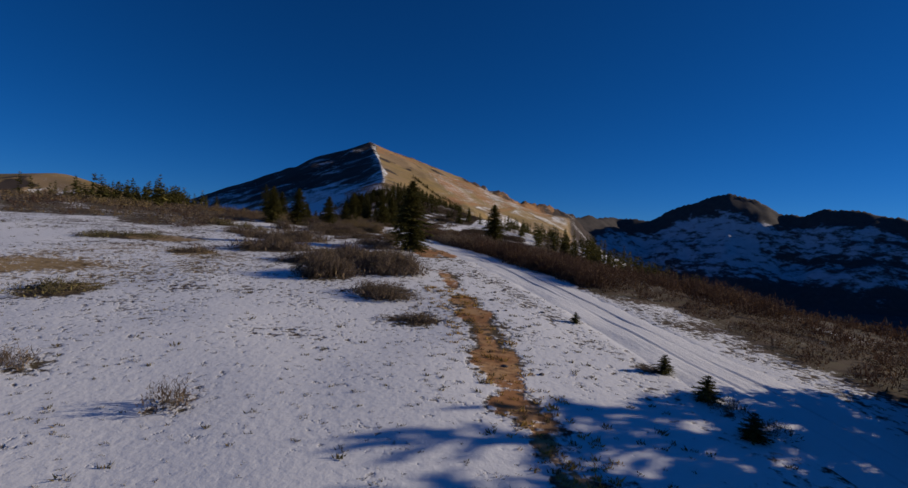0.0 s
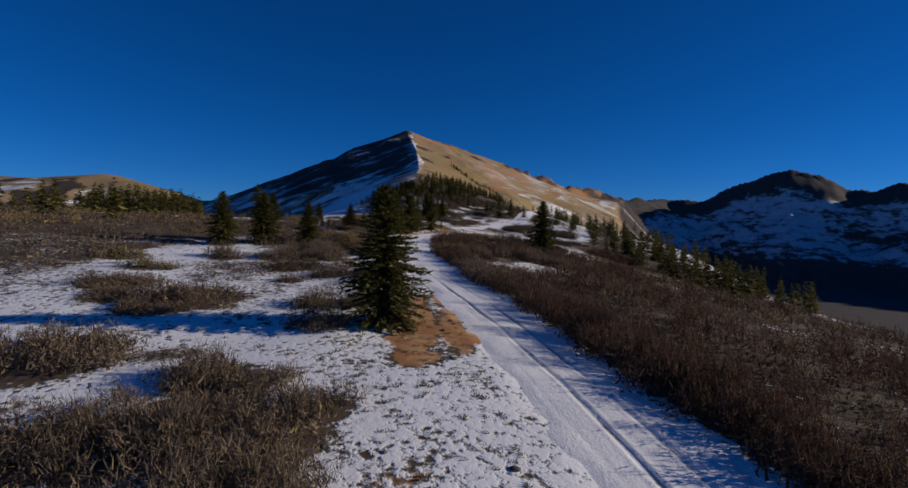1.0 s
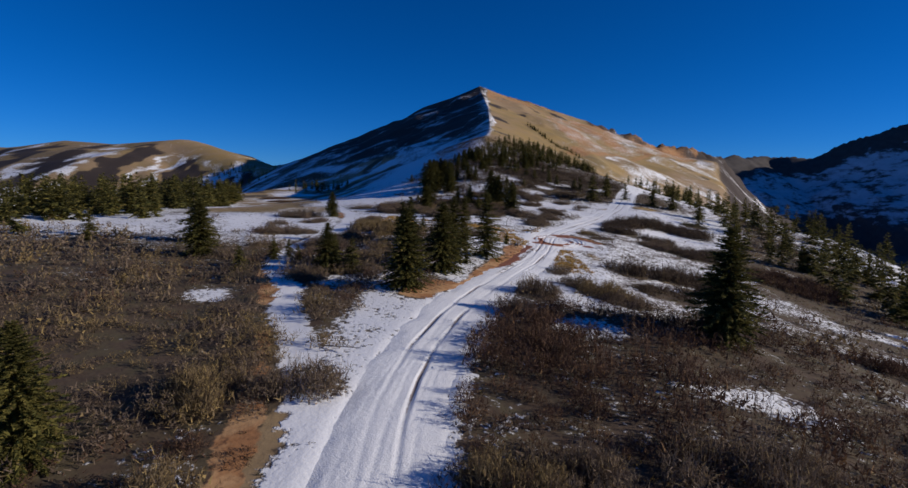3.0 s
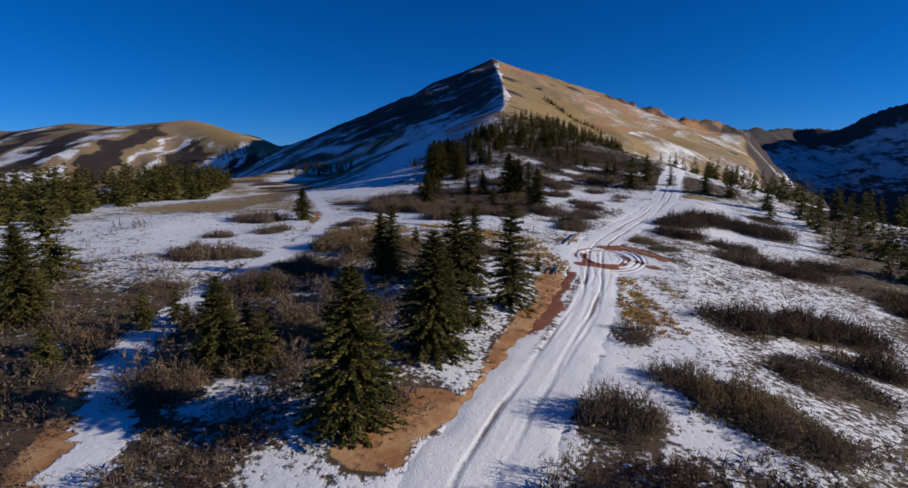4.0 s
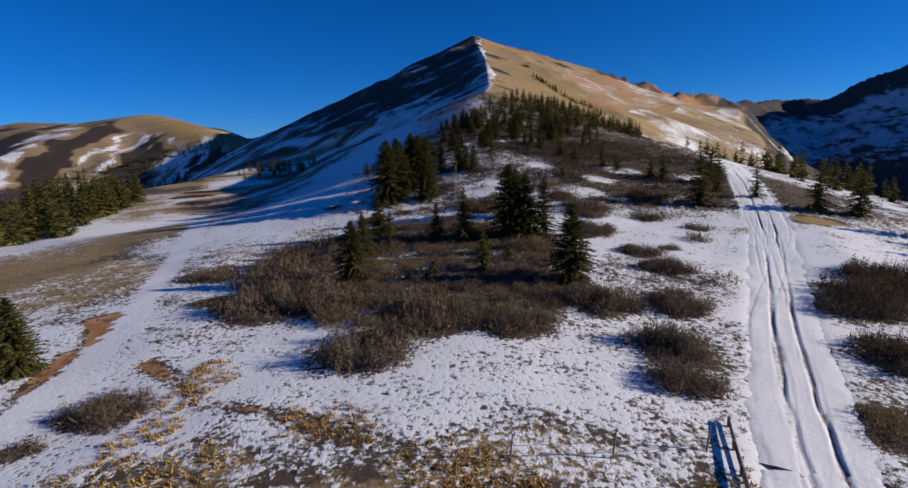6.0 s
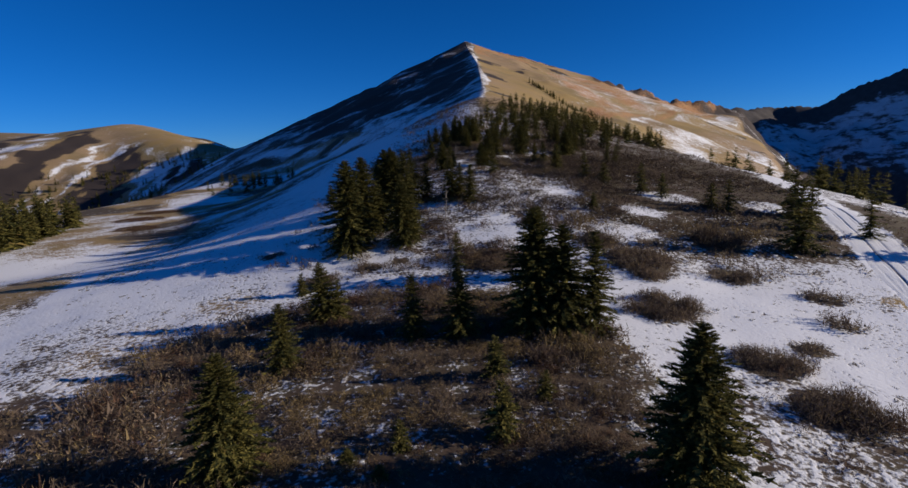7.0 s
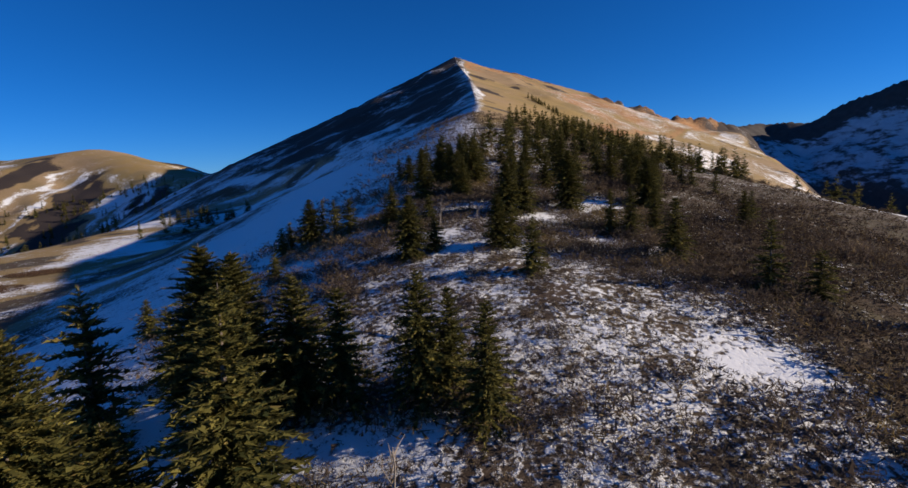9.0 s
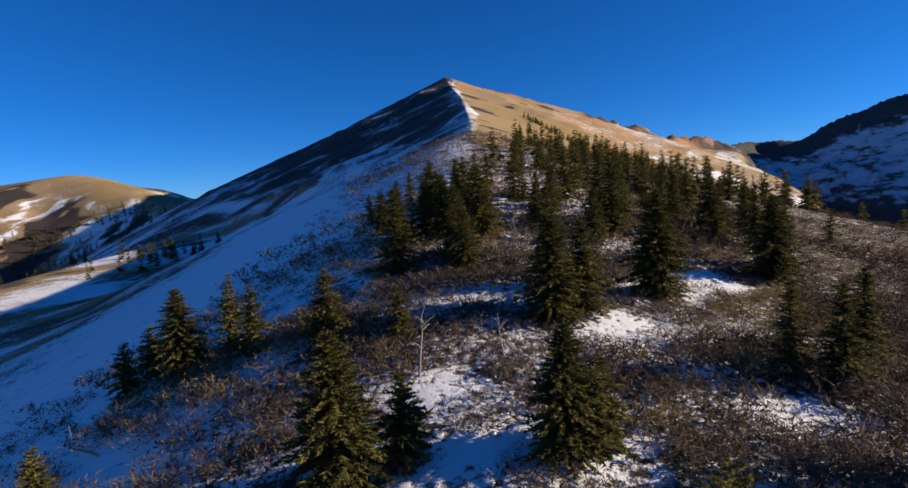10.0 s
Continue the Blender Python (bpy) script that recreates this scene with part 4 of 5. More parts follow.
sx, sy = np.concatenate([sx, ex]), np.concatenate([sy, ey])
tone_field = fbm(sx, sy, 14, 2, 81) + rng.normal(0, 0.25, sx.size) + np.where((sx > 8) & (sy < 130), -0.45, 0.2)
hill_top = sy > 246
# shade over the right of the hill, put into the scrub as darker twigs
painted_shade = hill_top & (sx + 4 * fbm(sx, sy, 9, 2, 87) > 28)
for tone, mask in (("r", (tone_field < -0.15) & ~hill_top), ("b", (tone_field >= -0.15) & (tone_field < 0.4) & ~hill_top), ("h", hill_top & (tone_field < 0.5) & ~painted_shade), ("d", painted_shade), ("g", (tone_field >= 0.4) & ~hill_top | hill_top & (tone_field >= 0.5) & ~painted_shade)):
    x, y = sx[mask], sy[mask]
    big = smooth(fbm(x, y, 9, 2, 82), -0.5, 0.5)
    road_d = near_line(x, y, ROAD)[0]
    edge = smooth(road_d, 7.5, 5.5) * (y < 99) * (y > 41) * (x > 8)
    size = (0.85 + 0.65 * big) * rng.uniform(0.75, 1.3, len(x)) * np.where(y > 250, 1.15, 1.0)
    tall = (0.6 + 0.85 * big) * rng.uniform(0.65, 1.25, len(x)) * np.where(y > 246, 0.72, 1.0) * np.where((x > 8) & (y < 125), 1.35, 1)
    tall = np.maximum(tall, edge * rng.uniform(1.2, 2.3, len(x)) * (1 + 0.4 * fbm(x, y, 6, 2, 86)))
    away = np.where(y > 250, 8 + 0.75 * np.abs(x - 12) + np.maximum(y - 290, 0), np.abs(x - 9)) + 2 * np.maximum(16 - y, 0)
    level = np.where((away < 11) | (edge > 0.5) | (y > 262) & (y < 290) & (away < 21), 0, np.where(away < 32, 1, 2))
    tris = np.concatenate([planted(kind, x[level == k], y[level == k], size[level == k], tall[level == k], rng)[0] for k, kind in enumerate((FULL, PLAIN, SPARSE)) if (level == k).any()])
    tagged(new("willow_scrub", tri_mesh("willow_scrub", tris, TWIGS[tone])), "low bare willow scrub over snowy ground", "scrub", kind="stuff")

# grass blades and stalks that stand out of the thin snow
def tuft_tris(count, seed):
    """A tussock of radius 1 and height 1."""
    r = np.random.default_rng(seed)
    a, d = r.uniform(0, 6.28, count), np.sqrt(r.uniform(0, 1, count))
    out = np.stack([np.cos(a), np.sin(a), 0 * a], 1) * d[:, None]
    root = out * 0.65
    tip = root + out * r.uniform(0.1, 0.5, count)[:, None] + r.normal(0, 0.2, (count, 3)) * np.array([1, 1, 0]) + np.array([0, 0, 1]) * r.uniform(0.5, 1.0, count)[:, None]
    return slivers(root, tip, r.uniform(0.18, 0.4, count), r), np.zeros(count, bool)


TUFT = [tuft_tris(12, 300 + k) for k in range(6)]
regions = (((-45, 45), (4, 262), 9000, -0.9, 0.1, 0.26, DRY_GRASS), ((-6, 24), (160, 187), 9000, 0.02, 0.16, 0.4, GOLD_GRASS), ((23, 62), (128, 196), 4200, -0.7, 0.12, 0.3, DRY_GRASS),
           ((-17, 6), (9, 46), 2600, -1.6, 0.06, 0.15, DRY_GRASS), ((4.7, 7.6), (8, 36), 420, -1.4, 0.12, 0.3, GOLD_GRASS),
           ((22.4, 26.6), (144, 161), 600, -1.2, 0.2, 0.45, GOLD_GRASS), ((3, 10.5), (8, 82), 1000, -1.0, 0.1, 0.26, DRY_GRASS), ((17, 30), (84, 104), 900, -0.8, 0.12, 0.3, GOLD_GRASS))
for (x0, x1), (y0, y1), n, least, small, large, mat in regions:
    x, y = rng.uniform(x0, x1, n), rng.uniform(y0, y1, n)
    good = (near_line(x, y, ROAD)[0] > 2.6) & (fbm(x, y, 6, 3, 83) > rng.uniform(least, 0.5, n)) & (near_line(x, y, TRAIL)[0] > 0.9) & (np.hypot(x - DONUT[0], y - DONUT[1]) > 7)
    x, y = x[good], y[good]
    size = rng.uniform(small, large, len(x))
    tagged(new("grass_tufts", tri_mesh("grass_tufts", planted(TUFT, x, y, size, size * rng.uniform(0.5, 0.9, len(x)), rng, 0.03)[0], mat)), "dry grass tufts poking through thin snow", "grass", kind="stuff")


# ---- spruces ----
def crown_tris(seed, whorls, per, sprays, width, lean=0.0):
    """A spruce's branches, for a tree of height 1."""
    r = np.random.default_rng(seed)
    roots, tips, widths = [], [], []
    for w in range(whorls):
        f = (w + r.uniform(-0.3, 0.3)) / whorls
        z = 0.05 + 0.93 * max(f, 0) ** 0.92
        for b in range(per):
            z = 0.05 + 0.93 * min(max(f + r.uniform(-0.7, 0.7) / whorls, 0), 0.995) ** 0.92
            lobe = 1 + 0.18 * math.sin(2 * b + 9 * z + seed) + 0.12 * math.sin(23 * z + b)
            reach = (width * (1 - z) ** 0.66 if width < 0.33 else 0.84 * width * min(1.0, 1.5 * (1 - z)) ** 0.8) * lobe + 0.01
            droop = -0.3 + 0.8 * z
            if r.uniform() < 0.08:
                continue
            a = 2 * math.pi * (b + r.uniform(-0.4, 0.4)) / per + w * 2.4
            long = reach * (r.uniform(0.55, 1.2) if width < 0.33 else r.uniform(0.72, 1.1))
            way = np.array([math.cos(a), math.sin(a), droop])
            for k in range(sprays):
                s = (k + 0.6) / sprays
                base = np.array([0, 0, z]) + way * long * s * 0.95 - np.array([0, 0, 0.1 * long * s * s])
                for side in (-1, 1, 0, 0.5, -0.5)[: 3 if sprays < 5 else 4 if sprays < 12 else 5]:
                    turn = a + side * r.uniform(0.4, 1.2) + r.uniform(-0.35, 0.35)
                    size = long * (1.45 if sprays >= 5 else 1.8) / (sprays + 0.3) * (1.15 - 0.4 * s) * r.uniform(0.7, 1.25) + 0.008
                    start = base + np.array([r.uniform(-1, 1), r.uniform(-1, 1), r.uniform(-0.6, 0.9)]) * 0.3 * size
                    out = np.array([math.cos(turn), math.sin(turn), droop * 0.7 + r.uniform(-0.4, 0.45)])
                    roots.append(start - 0.3 * size * out)
                    tips.append(start + size * out)
                    widths.append(size * r.uniform(0.36, 0.66))
    roots, tips, widths = np.array(roots), np.array(tips), np.array(widths)
    side = np.cross(tips - roots, np.array([0, 0, 1.0]) + r.normal(0, 0.35, roots.shape))
    side /= np.linalg.norm(side, axis=1, keepdims=True) + 1e-9
    half = side * (widths / 2)[:, None]
    tris = np.stack([roots - half, roots + half, tips], 1)
    tris[..., 0] += lean * tris[..., 2] ** 2
    return tris


def trunk_mesh(name, lean=0.0, bottom=0.02, sides=7):
    bm = bmesh.new()
    rings = []
    for z, rad in ((-0.03, bottom * 1.5), (0.02, bottom), (0.35, bottom * 0.72), (0.7, bottom * 0.4), (1.0, bottom * 0.06)):
        rings.append([bm.verts.new((rad * math.cos(a) + lean * z * z, rad * math.sin(a), z)) for a in (2 * math.pi * k / sides for k in range(sides))])
    for low, up in zip(rings, rings[1:]):
        for k in range(sides):
            bm.faces.new((low[k], low[(k + 1) % sides], up[(k + 1) % sides], up[k]))
    bm.faces.new(rings[-1])
    mesh = bpy.data.meshes.new(name)
    bm.to_mesh(mesh)
    bm.free()
    mesh.materials.append(BARK)
    return mesh


def spruce(seed, whorls, per, sprays, width, label, group, lean=0.0):
    root = tagged(new("spruce", None), label, "tree", group)
    part("trunk", trunk_mesh("trunk", lean), root)
    part("crown", tri_mesh("crown", crown_tris(seed, whorls, per, sprays, width, lean), NEEDLES), root)
    return root


GROUP = "spruces on the spur"
TALL = "dark green spruce with drooping boughs on snowy ground"
NEAR_KINDS = [spruce(400 + k, 32, 10, 10, w, TALL, GROUP, lean) for k, (w, lean) in enumerate(((0.3, 0.0), (0.27, 0.02), (0.34, -0.02), (0.24, 0.015)))]
LIGHT_KINDS = [spruce(404 + k, 19, 7, 6, w, TALL, GROUP, lean) for k, (w, lean) in enumerate(((0.32, 0.02), (0.27, -0.02), (0.35, 0.0)))]
WIDE_KIND = spruce(410, 44, 11, 13, 0.34, "broad dense spruce with boughs to the ground", GROUP)
YOUNG_KIND = spruce(411, 18, 8, 5, 0.36, "small young spruce growing among the shrubs", GROUP)
WINDY_KIND = spruce(412, 24, 9, 6, 0.28, "wind-bent spruce leaning over the slope", GROUP, -0.25)
# x, y, height
SPRUCE_ROAD = ((5.9, 57.3, 7.9), (-14.3, 92.7, 6.5), (-10.5, 96.5, 6.7), (-5.3, 98.2, 5.8), (32.9, 122.8, 9.8), (5.7, 127.2, 7.5), (-11.7, 131.3, 2.7), (-3.2, 132.8, 5.2), (-0.6, 132.8, 3.8), (8.4, 135.4, 7.7),
    (-19.1, 137.3, 6.7), (-10.6, 137.7, 2.6), (10.0, 141.4, 4.0), (11.0, 141.4, 3.8), (-35.9, 142.7, 4.0), (-24.2, 145.3, 8.3), (-5.8, 145.5, 2.1), (-9.6, 139.6, 2.2), (-8.1, 138.4, 1.8), (-3.4, 137.0, 2.5), (-1.9, 136.5, 2.3), (13.4, 145.9, 8.4), (9.0, 150.0, 7.0), (10.4, 150.4, 7.3),
    (2.9, 151.6, 6.4), (1.8, 152.6, 5.6), (16.6, 158.5, 1.9), (-1.7, 163.1, 1.4), (3.5, 163.5, 2.6), (-0.8, 164.8, 2.4), (-17.3, 185.3, 5.2), (13.7, 20.9, 0.9), (13.5, 17.7, 1.1), (12.8, 28.6, 0.7), (12.9, 14.6, 1.0))
SPRUCE_BEHIND = ((24, 8.5, 8), (27, 10.5, 10), (31, 12.7, 12), (26, 13.2, 8), (34, 14.5, 12), (29, 16, 7), (25.5, 17.5, 5), (33, 10, 11), (24.5, 11.5, 7))
SPRUCE_THICKET = ((20.2, 201.6, 7.4), (0.2, 202.5, 6.0), (7.0, 202.7, 0.9), (5.3, 204.0, 0.9), (7.6, 204.8, 1.7), (12.4, 205.5, 3.1), (15, 209.1, 1.8), (12.4, 211.5, 2.7), (-1.1, 213.6, 4.6), (7.0, 217.1, 4.9), (10.3, 217.1, 5.0),
    (19.8, 217.3, 7.7), (17.6, 217.5, 8.0), (15.7, 217.8, 9.1), (-0.8, 222.1, 5.1), (0.5, 222.2, 3.7), (17.4, 229.5, 7.0), (63.9, 237, 7.9), (69.5, 236, 7.3), (53.6, 251, 6.8), (57.5, 243, 5.5), (74, 228, 6.5), (-4.7, 229.5, 2.3), (9.8, 231.0, 4.5), (46.5, 237.9, 8.2), (52.8, 246.3, 6.0), (45.2, 251.3, 4.7), (43.7, 253.2, 3.6))
SPRUCE_COPSE = ((-5.2, 252.4, 7.4), (3.2, 246.5, 8.6), (31.6, 262.2, 3.3), (27.0, 275.8, 4.0), (39, 283, 3.4), (27, 249, 2.4), (-2.4, 239.1, 10.4), (3.6, 240.2, 7.3), (4.5, 241.8, 5.3), (-1.6, 244.0, 9.6), (0.2, 245.9, 5.6), (1.3, 252.5, 7.4), (-4.1, 257.2, 4.3), (11.4, 250.6, 5.1), (8.9, 252.1, 5.7), (10.1, 252.4, 4.8),
    (-0.1, 252.6, 7.9), (5.5, 252.6, 5.3), (3.5, 252.9, 6.0), (-0.4, 256.0, 4.5), (38.5, 256.9, 3.6), (36.3, 259.3, 4.4), (28.8, 262.3, 4.7), (15.1, 263.8, 3.7), (25.3, 267.5, 4.5), (-11.3, 267.2, 2.9), (13.4, 269.2, 3.9), (14.4, 269.6, 3.0),
    (7.1, 268.5, 4.6), (24.1, 273.1, 4.1), (8.8, 269.6, 2.8), (22.8, 274.0, 3.8))
SPRUCE_HILL = ((-3.8, 272.0, 2.4), (14.9, 278.4, 4.9), (16.5, 279.6, 4.5), (36.7, 280.0, 3.7), (21.2, 282.1, 5.8), (8.0, 277.5, 2.5), (4.7, 278.0, 3.8), (-3.3, 280.5, 4.6), (-6.1, 280.7, 2.9), (0.4, 280.6, 3.5), (-1.3, 282.1, 3.6),
    (-6.0, 282.8, 2.9), (20.9, 293.4, 4.3), (23.4, 297.0, 6.0), (-4.4, 289.2, 3.4), (18.9, 299.0, 3.7), (23.7, 301.5, 6.2), (34.4, 301.6, 4.8), (33.8, 302.0, 5.5), (18.0, 301.1, 4.3), (9.9, 294.7, 4.8))
SPRUCE_BROW = ((8.7, 294.0, 4.2), (10.9, 296.3, 3.7), (7.6, 294.5, 3.6), (13.8, 303.6, 3.4), (6.2, 297.5, 4.8), (18.0, 309.0, 3.9), (22.9, 311.4, 6.0), (42.7, 307.9, 3.5), (44.1, 307.7, 4.1), (26.3, 320.2, 5.0), (2.2, 309.2, 3.3), (45.0, 302.7, 3.3), (46.2, 318.7, 3.9),
    (4.2, 303.1, 3.8), (11.9, 308.7, 4.2), (14.9, 316.6, 4.1), (19.5, 326.3, 5.1), (29.5, 327.7, 4.8), (34.5, 322.1, 4.3), (8.3, 313.4, 3.9), (31.4, 311.8, 4.5), (38.1, 316.4, 3.9), (27.5, 307.4, 4.8), (13.8, 322.6, 3.8), (24.0, 333.5, 4.9), (35.8, 329.5, 4.3), (41.0, 330.9, 4.0), (5.7, 318.6, 3.3))
brow_rng = np.random.default_rng(77)
SPRUCE_BROW_WOOD = tuple((float(x), float(y), float(h)) for x, y, h in zip(brow_rng.uniform(6, 38, 60), brow_rng.uniform(284, 332, 60), brow_rng.uniform(3.2, 5.6, 60)) if fbm(np.array(x), np.array(y), 14, 2, 98) > -0.15)
for k, (x, y, tall) in enumerate(SPRUCE_ROAD + SPRUCE_BEHIND + SPRUCE_THICKET + SPRUCE_COPSE + SPRUCE_HILL + SPRUCE_BROW + SPRUCE_BROW_WOOD):
    if tall < 3.2:
        kind, fat = YOUNG_KIND, 1.6 if tall < 1.2 else 1.0
    elif (x, y) in ((5.9, 57.3), (5.7, 127.2), (-3.2, 132.8), (7.1, 268.5), (-1.6, 244.0), (-2.4, 239.1), (14.9, 278.4), (21.2, 282.1), (13.4, 269.2), (-3.3, 280.5), (-17.3, 185.3), (-0.1, 252.6), (1.3, 252.5), (3.6, 240.2), (8.4, 135.4), (0.2, 202.5), (-19.1, 137.3), (17.6, 217.5), (15.7, 217.8), (20.2, 201.6), (-14.3, 92.7), (-10.5, 96.5), (-5.3, 98.2), (32.9, 122.8)):
        kind, fat = WIDE_KIND, 1.0
    elif (x, y) in ((-6.1, 280.7), (-3.8, 272.0)):
        kind, fat = WINDY_KIND, 1.0
    else:
        kind, fat = NEAR_KINDS[k % 4] if (y < 256 and tall > 4.5 and abs(x - 9) < 14) or (265 < y < 305 and tall > 3.6) else LIGHT_KINDS[k % 3], rng.uniform(0.9, 1.15)
    y += 0.14 * tall
    z = float(height(x, y)) - 0.05
    copy_thing(kind, Matrix.Translation((x, y, z)) @ Matrix.Rotation(rng.uniform(0, 6.28) if kind is not WINDY_KIND else 0.3, 4, "Z") @ Matrix.Diagonal((tall * fat, tall * fat, tall, 1)))

# farther woods
FAR_SETS = [crown_tris(420 + k, 11, 6, 2, w) for k, w in enumerate((0.17, 0.2, 0.15, 0.22))]
spots = []
for k in range(330):  # the wood beyond the meadow's edge
    s = rng.uniform(0, 1)
    ex, ey = -53 - 55 * s**1.3, 165 + 175 * s
    off = rng.uniform(0, 1) ** 1.7 * 42
    spots.append((ex - off, ey + rng.uniform(-6, 6), rng.uniform(5, 8) + 3.0 * min(s * 2, 1)))
for k in range(110):  # along the valley slope
    s = rng.uniform(0, 1)
    spots.append((68 + 30 * rng.uniform(0, 1) + 22 * s + rng.uniform(-4, 30) * (1 - s), 140 + 225 * s, rng.uniform(5, 8.5)))
for k in range(80):  # on the shoulder above the valley
    spots.append((rng.uniform(70, 104), rng.uniform(130, 225), rng.uniform(5, 8.5)))
for k in range(190):  # above the brow of the spur
    y = rng.uniform(328, 412)
    spots.append((rng.uniform(15, 66) + (y - 330) * 0.25, y, rng.uniform(3.4, 6.2)))
for k in range(30):  # in the hollow under the shaded slope
    spots.append((rng.normal(-100, 9), rng.normal(455, 14), rng.uniform(5, 8)))
for k in range(100):  # on the foot of the hill
    spots.append((rng.uniform(-420, -225), rng.uniform(560, 770), rng.uniform(6, 10)))
for k in range(18):  # beside the meadow
    spots.append((rng.uniform(-74, -42), rng.uniform(118, 178), rng.uniform(5, 8)))
for k in range(90):  # a strip of low trees across the sunny face
    s = rng.uniform(0, 1)
    spots.append((58 + 36 * s + rng.uniform(-1.5, 1.5), 578 - 78 * s + rng.uniform(-4, 4), rng.uniform(2.4, 4.2)))
for k in range(70):  # the dark band across the hill
    s = rng.uniform(0, 1)
    spots.append((-470 + 165 * s + rng.normal(0, 9), 735 + 55 * s + rng.normal(0, 9), rng.uniform(5, 9)))
spots = np.array(spots)
woods, _ = planted([(t, np.zeros(len(t), bool)) for t in FAR_SETS], spots[:, 0], spots[:, 1], spots[:, 2], spots[:, 2], rng)
tagged(new("spruce_wood", tri_mesh("spruce_wood", woods, NEEDLES)), "distant stands of dark green spruces", "trees", kind="stuff")
for kind in (*NEAR_KINDS, *LIGHT_KINDS, WIDE_KIND, YOUNG_KIND, WINDY_KIND):  # only the copies stay
    for ob in (*kind.children, kind):
        bpy.data.objects.remove(ob)

# ---- fences, dead wood and stones ----
def pole_mesh(name, ends, radius, mat, sides=6, wobble=0.0, taper=1.0, seed=0):
    """A rough pole through the given points."""
    r = random.Random(seed)
    bm = bmesh.new()
    points = [Vector(p) for p in ends]
    rings = []
    for k, p in enumerate(points):
        way = (points[min(k + 1, len(points) - 1)] - points[max(k - 1, 0)]).normalized()
        a = way.orthogonal().normalized()
        b = way.cross(a)
        rad = radius * (1 + (taper - 1) * k / (len(points) - 1))
        rings.append([bm.verts.new(p + (a * math.cos(t) + b * math.sin(t)) * rad * (1 + r.uniform(-wobble, wobble))) for t in (2 * math.pi * s / sides for s in range(sides))])
    for low, up in zip(rings, rings[1:]):
        for s in range(sides):
            bm.faces.new((low[s], low[(s + 1) % sides], up[(s + 1) % sides], up[s]))
    bm.faces.new(rings[0][::-1])
    bm.faces.new(rings[-1])
    mesh = bpy.data.meshes.new(name)
    bm.to_mesh(mesh)
    bm.free()
    mesh.materials.append(mat)
    return mesh


def spot(x, y, up=0.0):
    return (x, y, float(height(x, y)) + up)


def rail_fence(ends, posts, label, seed):
    (x0, y0), (x1, y1) = ends
    root = tagged(new("rail_fence", None), label, "fence", "old fences by the road")
    at = lambda f, up: spot(x0 + (x1 - x0) * f, y0 + (y1 - y0) * f, up)
    r = random.Random(seed)
    for k in range(posts):
        f = k / (posts - 1)
        foot, top = Vector(at(f, -0.2)), Vector(at(f, r.uniform(0.48, 0.6)))
        top += Vector((r.uniform(-0.12, 0.05), r.uniform(-0.1, 0.1), 0))
        part("post", pole_mesh("post", (foot, (foot + top) / 2, top), 0.085, OLD_WOOD, 7, 0.15, 0.9, seed + k), root)
    for up in (0.14, 0.3, 0.46):
        a, b = Vector(at(-0.04, up + r.uniform(-0.08, 0.08))), Vector(at(1.04, up + r.uniform(-0.1, 0.06)))
        part("rail", pole_mesh("rail", (a, a.lerp(b, 0.35) + Vector((0.02, 0, 0.03)), a.lerp(b, 0.7), b), 0.055, OLD_WOOD, 6, 0.18, 0.9, seed + int(up * 100)), root)
    return root


rail_fence(((21.8, 173.4), (24.3, 181.2)), 5, "weathered grey rail fence beside the snowy road", 11)
rail_fence(((18.3, 158.2), (19.3, 161.9)), 3, "short weathered rail fence above the red bank", 31)
wire = tagged(new("wire_fence", None), "thin leaning posts with a single fence wire", "fence", "old fences by the road")
stakes = ((22.2, 178.9), (17.6, 177.8), (13.0, 177.2))
for k, (x, y) in enumerate(stakes):
    part("post", pole_mesh("post", (spot(x, y, -0.2), spot(x + 0.05, y, 0.6), spot(x + 0.12, y, 1.3)), 0.045, OLD_WOOD, 6, 0.15, 0.8, 50 + k), wire)
for up in (0.35, 0.85):
    points = [spot(23.4, 179.2, up)] + [spot(x + 0.07, y, up - 0.05 * k) for k, (x, y) in enumerate(stakes)]
    part("wire", pole_mesh("wire", points, 0.012, OLD_WOOD, 4), wire)


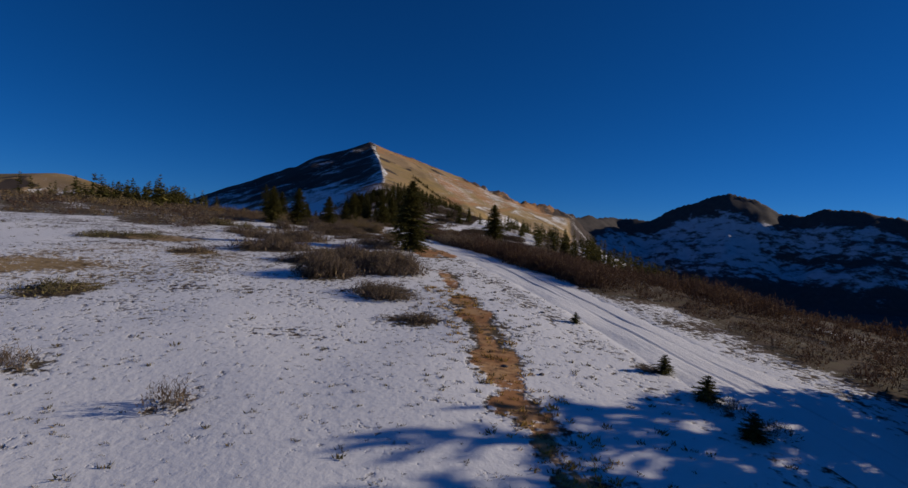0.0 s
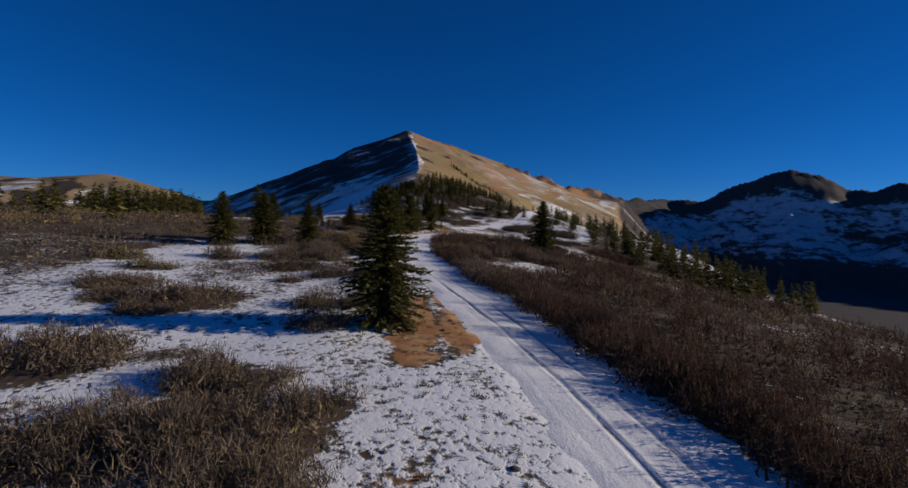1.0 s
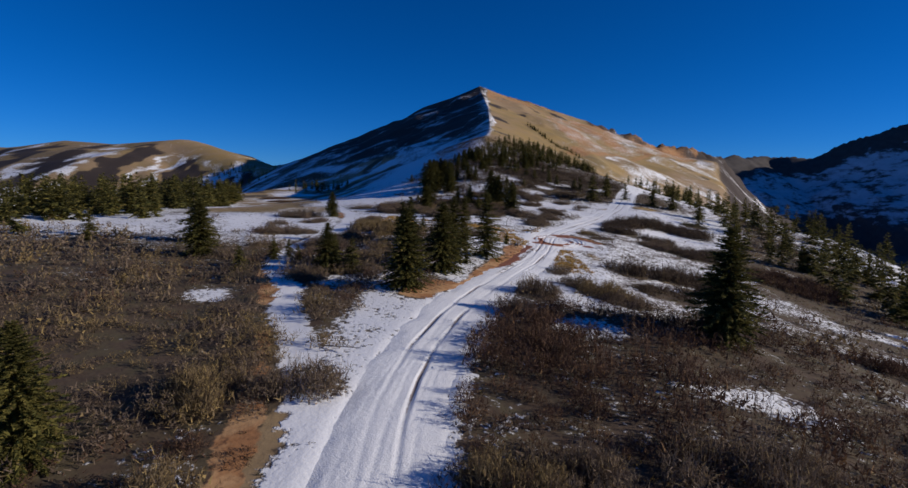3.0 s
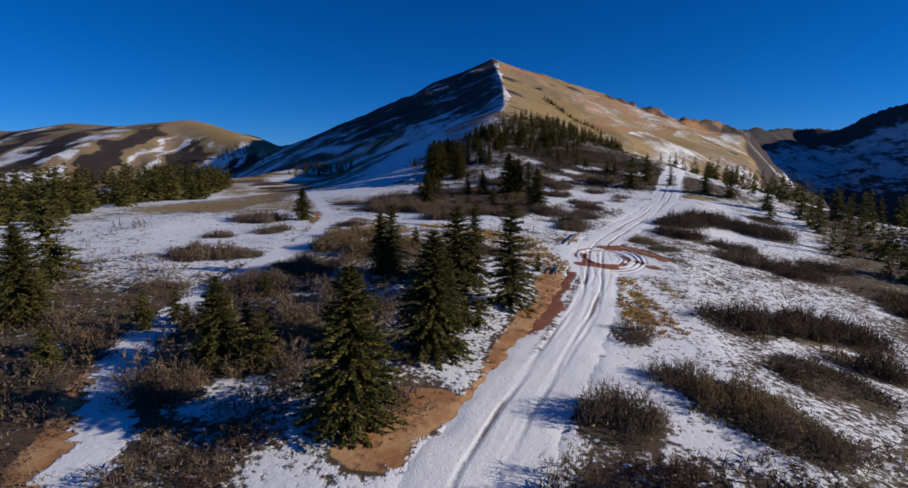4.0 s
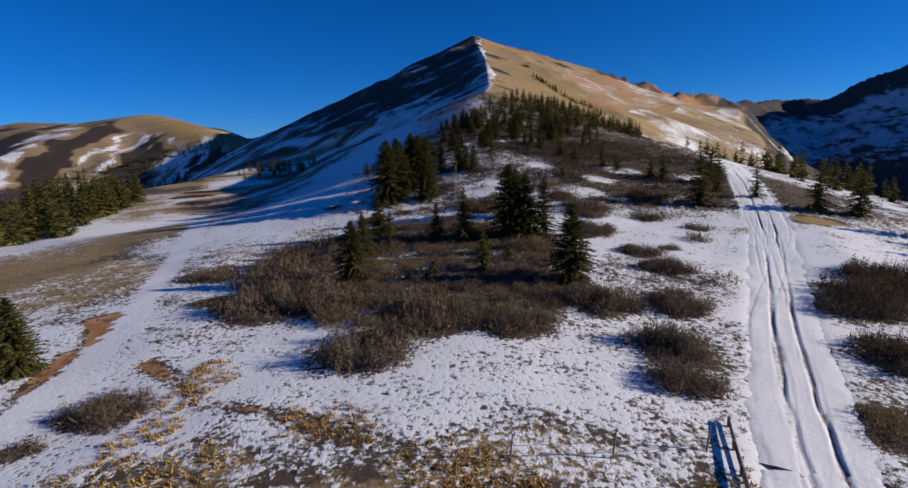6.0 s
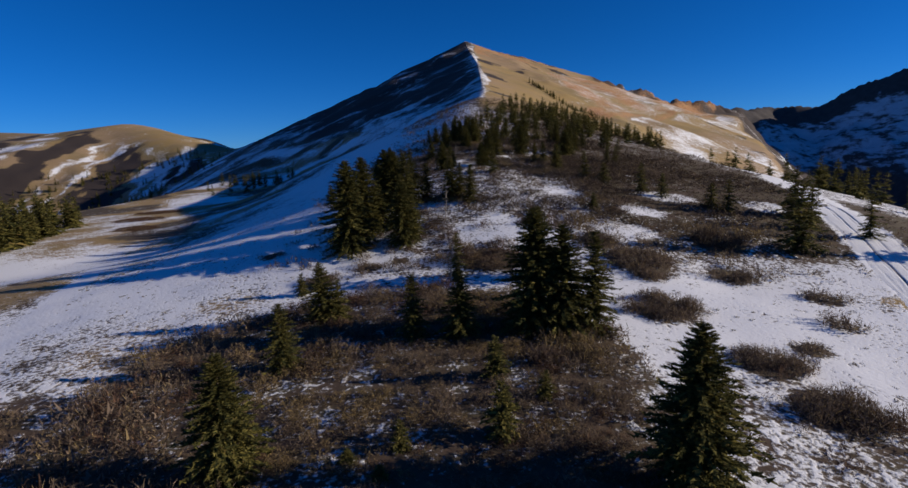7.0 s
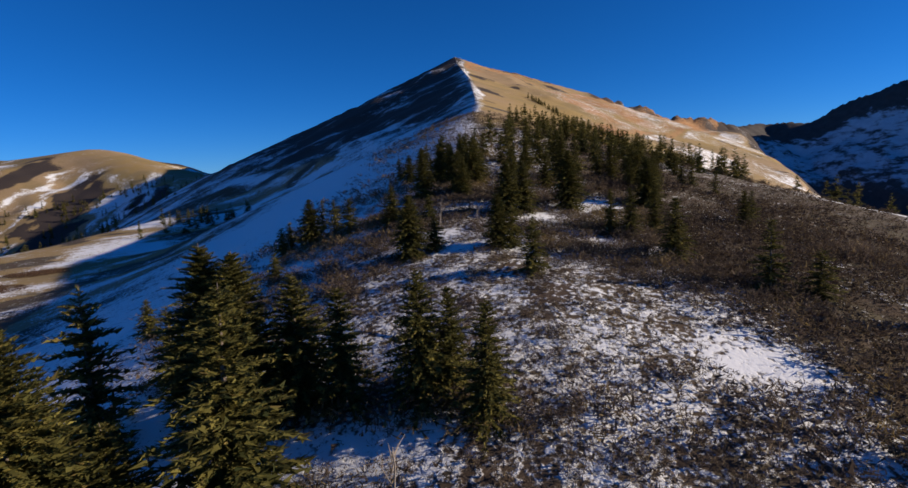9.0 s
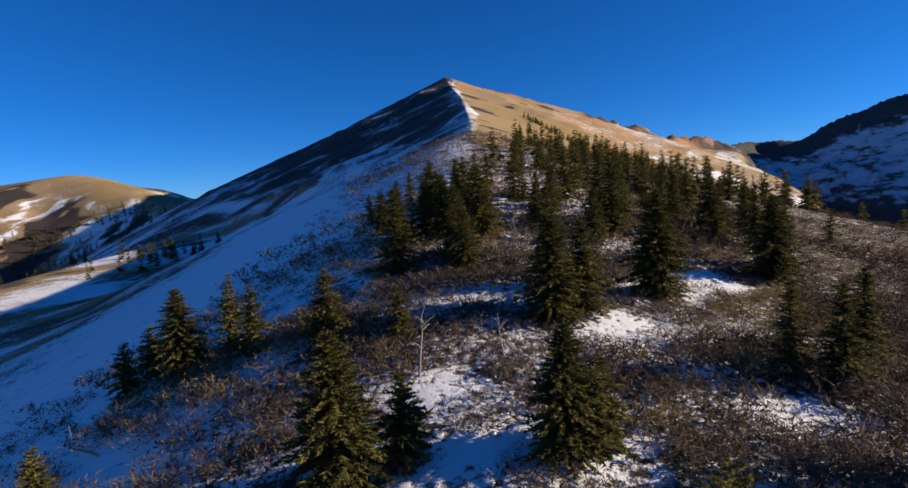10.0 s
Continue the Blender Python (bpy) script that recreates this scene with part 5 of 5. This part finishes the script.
def dead_tree(x, y, length, lean, turn, label, name, seed, forks=5):
    """A bare, bleached stem with stubs of branches; lean 90 lies on the ground."""
    r = random.Random(seed)
    root = tagged(new(name, None), label, "dead tree", "dead wood")
    way = Vector((math.sin(radians(lean)) * math.cos(turn), math.sin(radians(lean)) * math.sin(turn), math.cos(radians(lean))))
    foot = Vector(spot(x, y, 0.05))
    stem = [foot + way * length * f + Vector((r.uniform(-1, 1), r.uniform(-1, 1), r.uniform(0, 0.6))) * 0.04 * length * f for f in (0, 0.3, 0.6, 0.85, 1)]
    if lean > 60:
        stem = [Vector((p.x, p.y, float(height(p.x, p.y)) + 0.08 + 0.1 * k)) for k, p in enumerate(stem)]
    part("trunk", pole_mesh("trunk", stem, 0.014 * length + 0.012, DEAD_WOOD, 6, 0.2, 0.25, seed), root)
    for k in range(forks):
        f = r.uniform(0.25, 0.95)
        base = stem[0].lerp(stem[-1], f)
        out = Vector((r.uniform(-1, 1), r.uniform(-1, 1), r.uniform(0.0, 0.9))).normalized() * length * r.uniform(0.16, 0.32)
        part("branch", pole_mesh("branch", (base, base + out * 0.55 + Vector((0, 0, 0.04)), base + out), 0.01 + 0.004 * length, DEAD_WOOD, 5, 0.2, 0.3, seed + 7 * k), root)
    return root


SNAG, FALLEN = "bleached bare dead spruce stem still standing", "bleached dead branches lying on the snow"
for k, (x, y, length, lean, turn) in enumerate(((8.2, 246.5, 3.4, 10, 1.2), (9.0, 274.3, 2.6, 6, 0.3), (12.2, 275.2, 1.8, 12, 2.0), (14.4, 289.9, 2.8, 4, 0.0), (9.2, 230.2, 3.6, 5, 1.0), (-5.3, 281.0, 2.4, 14, 3.0), (16.9, 280.5, 3.2, 3, 0.2))):
    dead_tree(x, y, length, lean, turn, SNAG, "snag", 500 + 20 * k, 7)
for k, (x, y, length, turn) in enumerate(((-4.7, 279.0, 2.6, 0.5), (-3.4, 274.8, 2.8, 2.6), (-0.8, 278.2, 2.4, 0.1), (-3.5, 269.2, 3.0, 0.8), (7.6, 258.0, 2.6, 2.2), (4.0, 131.0, 2.2, 0.4), (2.2, 112.6, 3.0, -0.3))):
    dead_tree(x, y, length, 86, turn, FALLEN, "fallen_branch", 700 + 20 * k, 6)


def stone(x, y, size, seed):
    r = np.random.default_rng(seed)
    bm = bmesh.new()
    bmesh.ops.create_icosphere(bm, subdivisions=2, radius=1)
    push = r.normal(0, 1, (6, 3))
    for v in bm.verts:
        n = np.array(v.co)
        v.co *= 1 + 0.12 * sum(math.tanh(2 * float(n @ p)) for p in push) / 2
    for v in bm.verts:
        v.co = Vector((v.co.x * size * 1.3, v.co.y * size, v.co.z * size * 0.6))
    mesh = bpy.data.meshes.new("stone")
    bm.to_mesh(mesh)
    bm.free()
    mesh.materials.append(STONE)
    ob = tagged(new("stone", mesh), "small grey stone half sunk in snow", "stone", "stones on the spur")
    ob.location = spot(x, y, size * 0.1)
    ob.rotation_euler = (0, 0, r.uniform(0, 6))


for k in range(12, 44):
    bank = k < 26
    x, y = (rng.normal(8.2, 1.4), rng.uniform(14, 66)) if bank else (rng.normal(17.6, 1.1), rng.uniform(147, 160)) if k < 36 else (rng.uniform(9.5, 12), rng.uniform(24, 60))
    if near_line(x, y, ROAD)[0] > 2.9:
        stone(x, y, rng.uniform(0.07, 0.15), 900 + k)
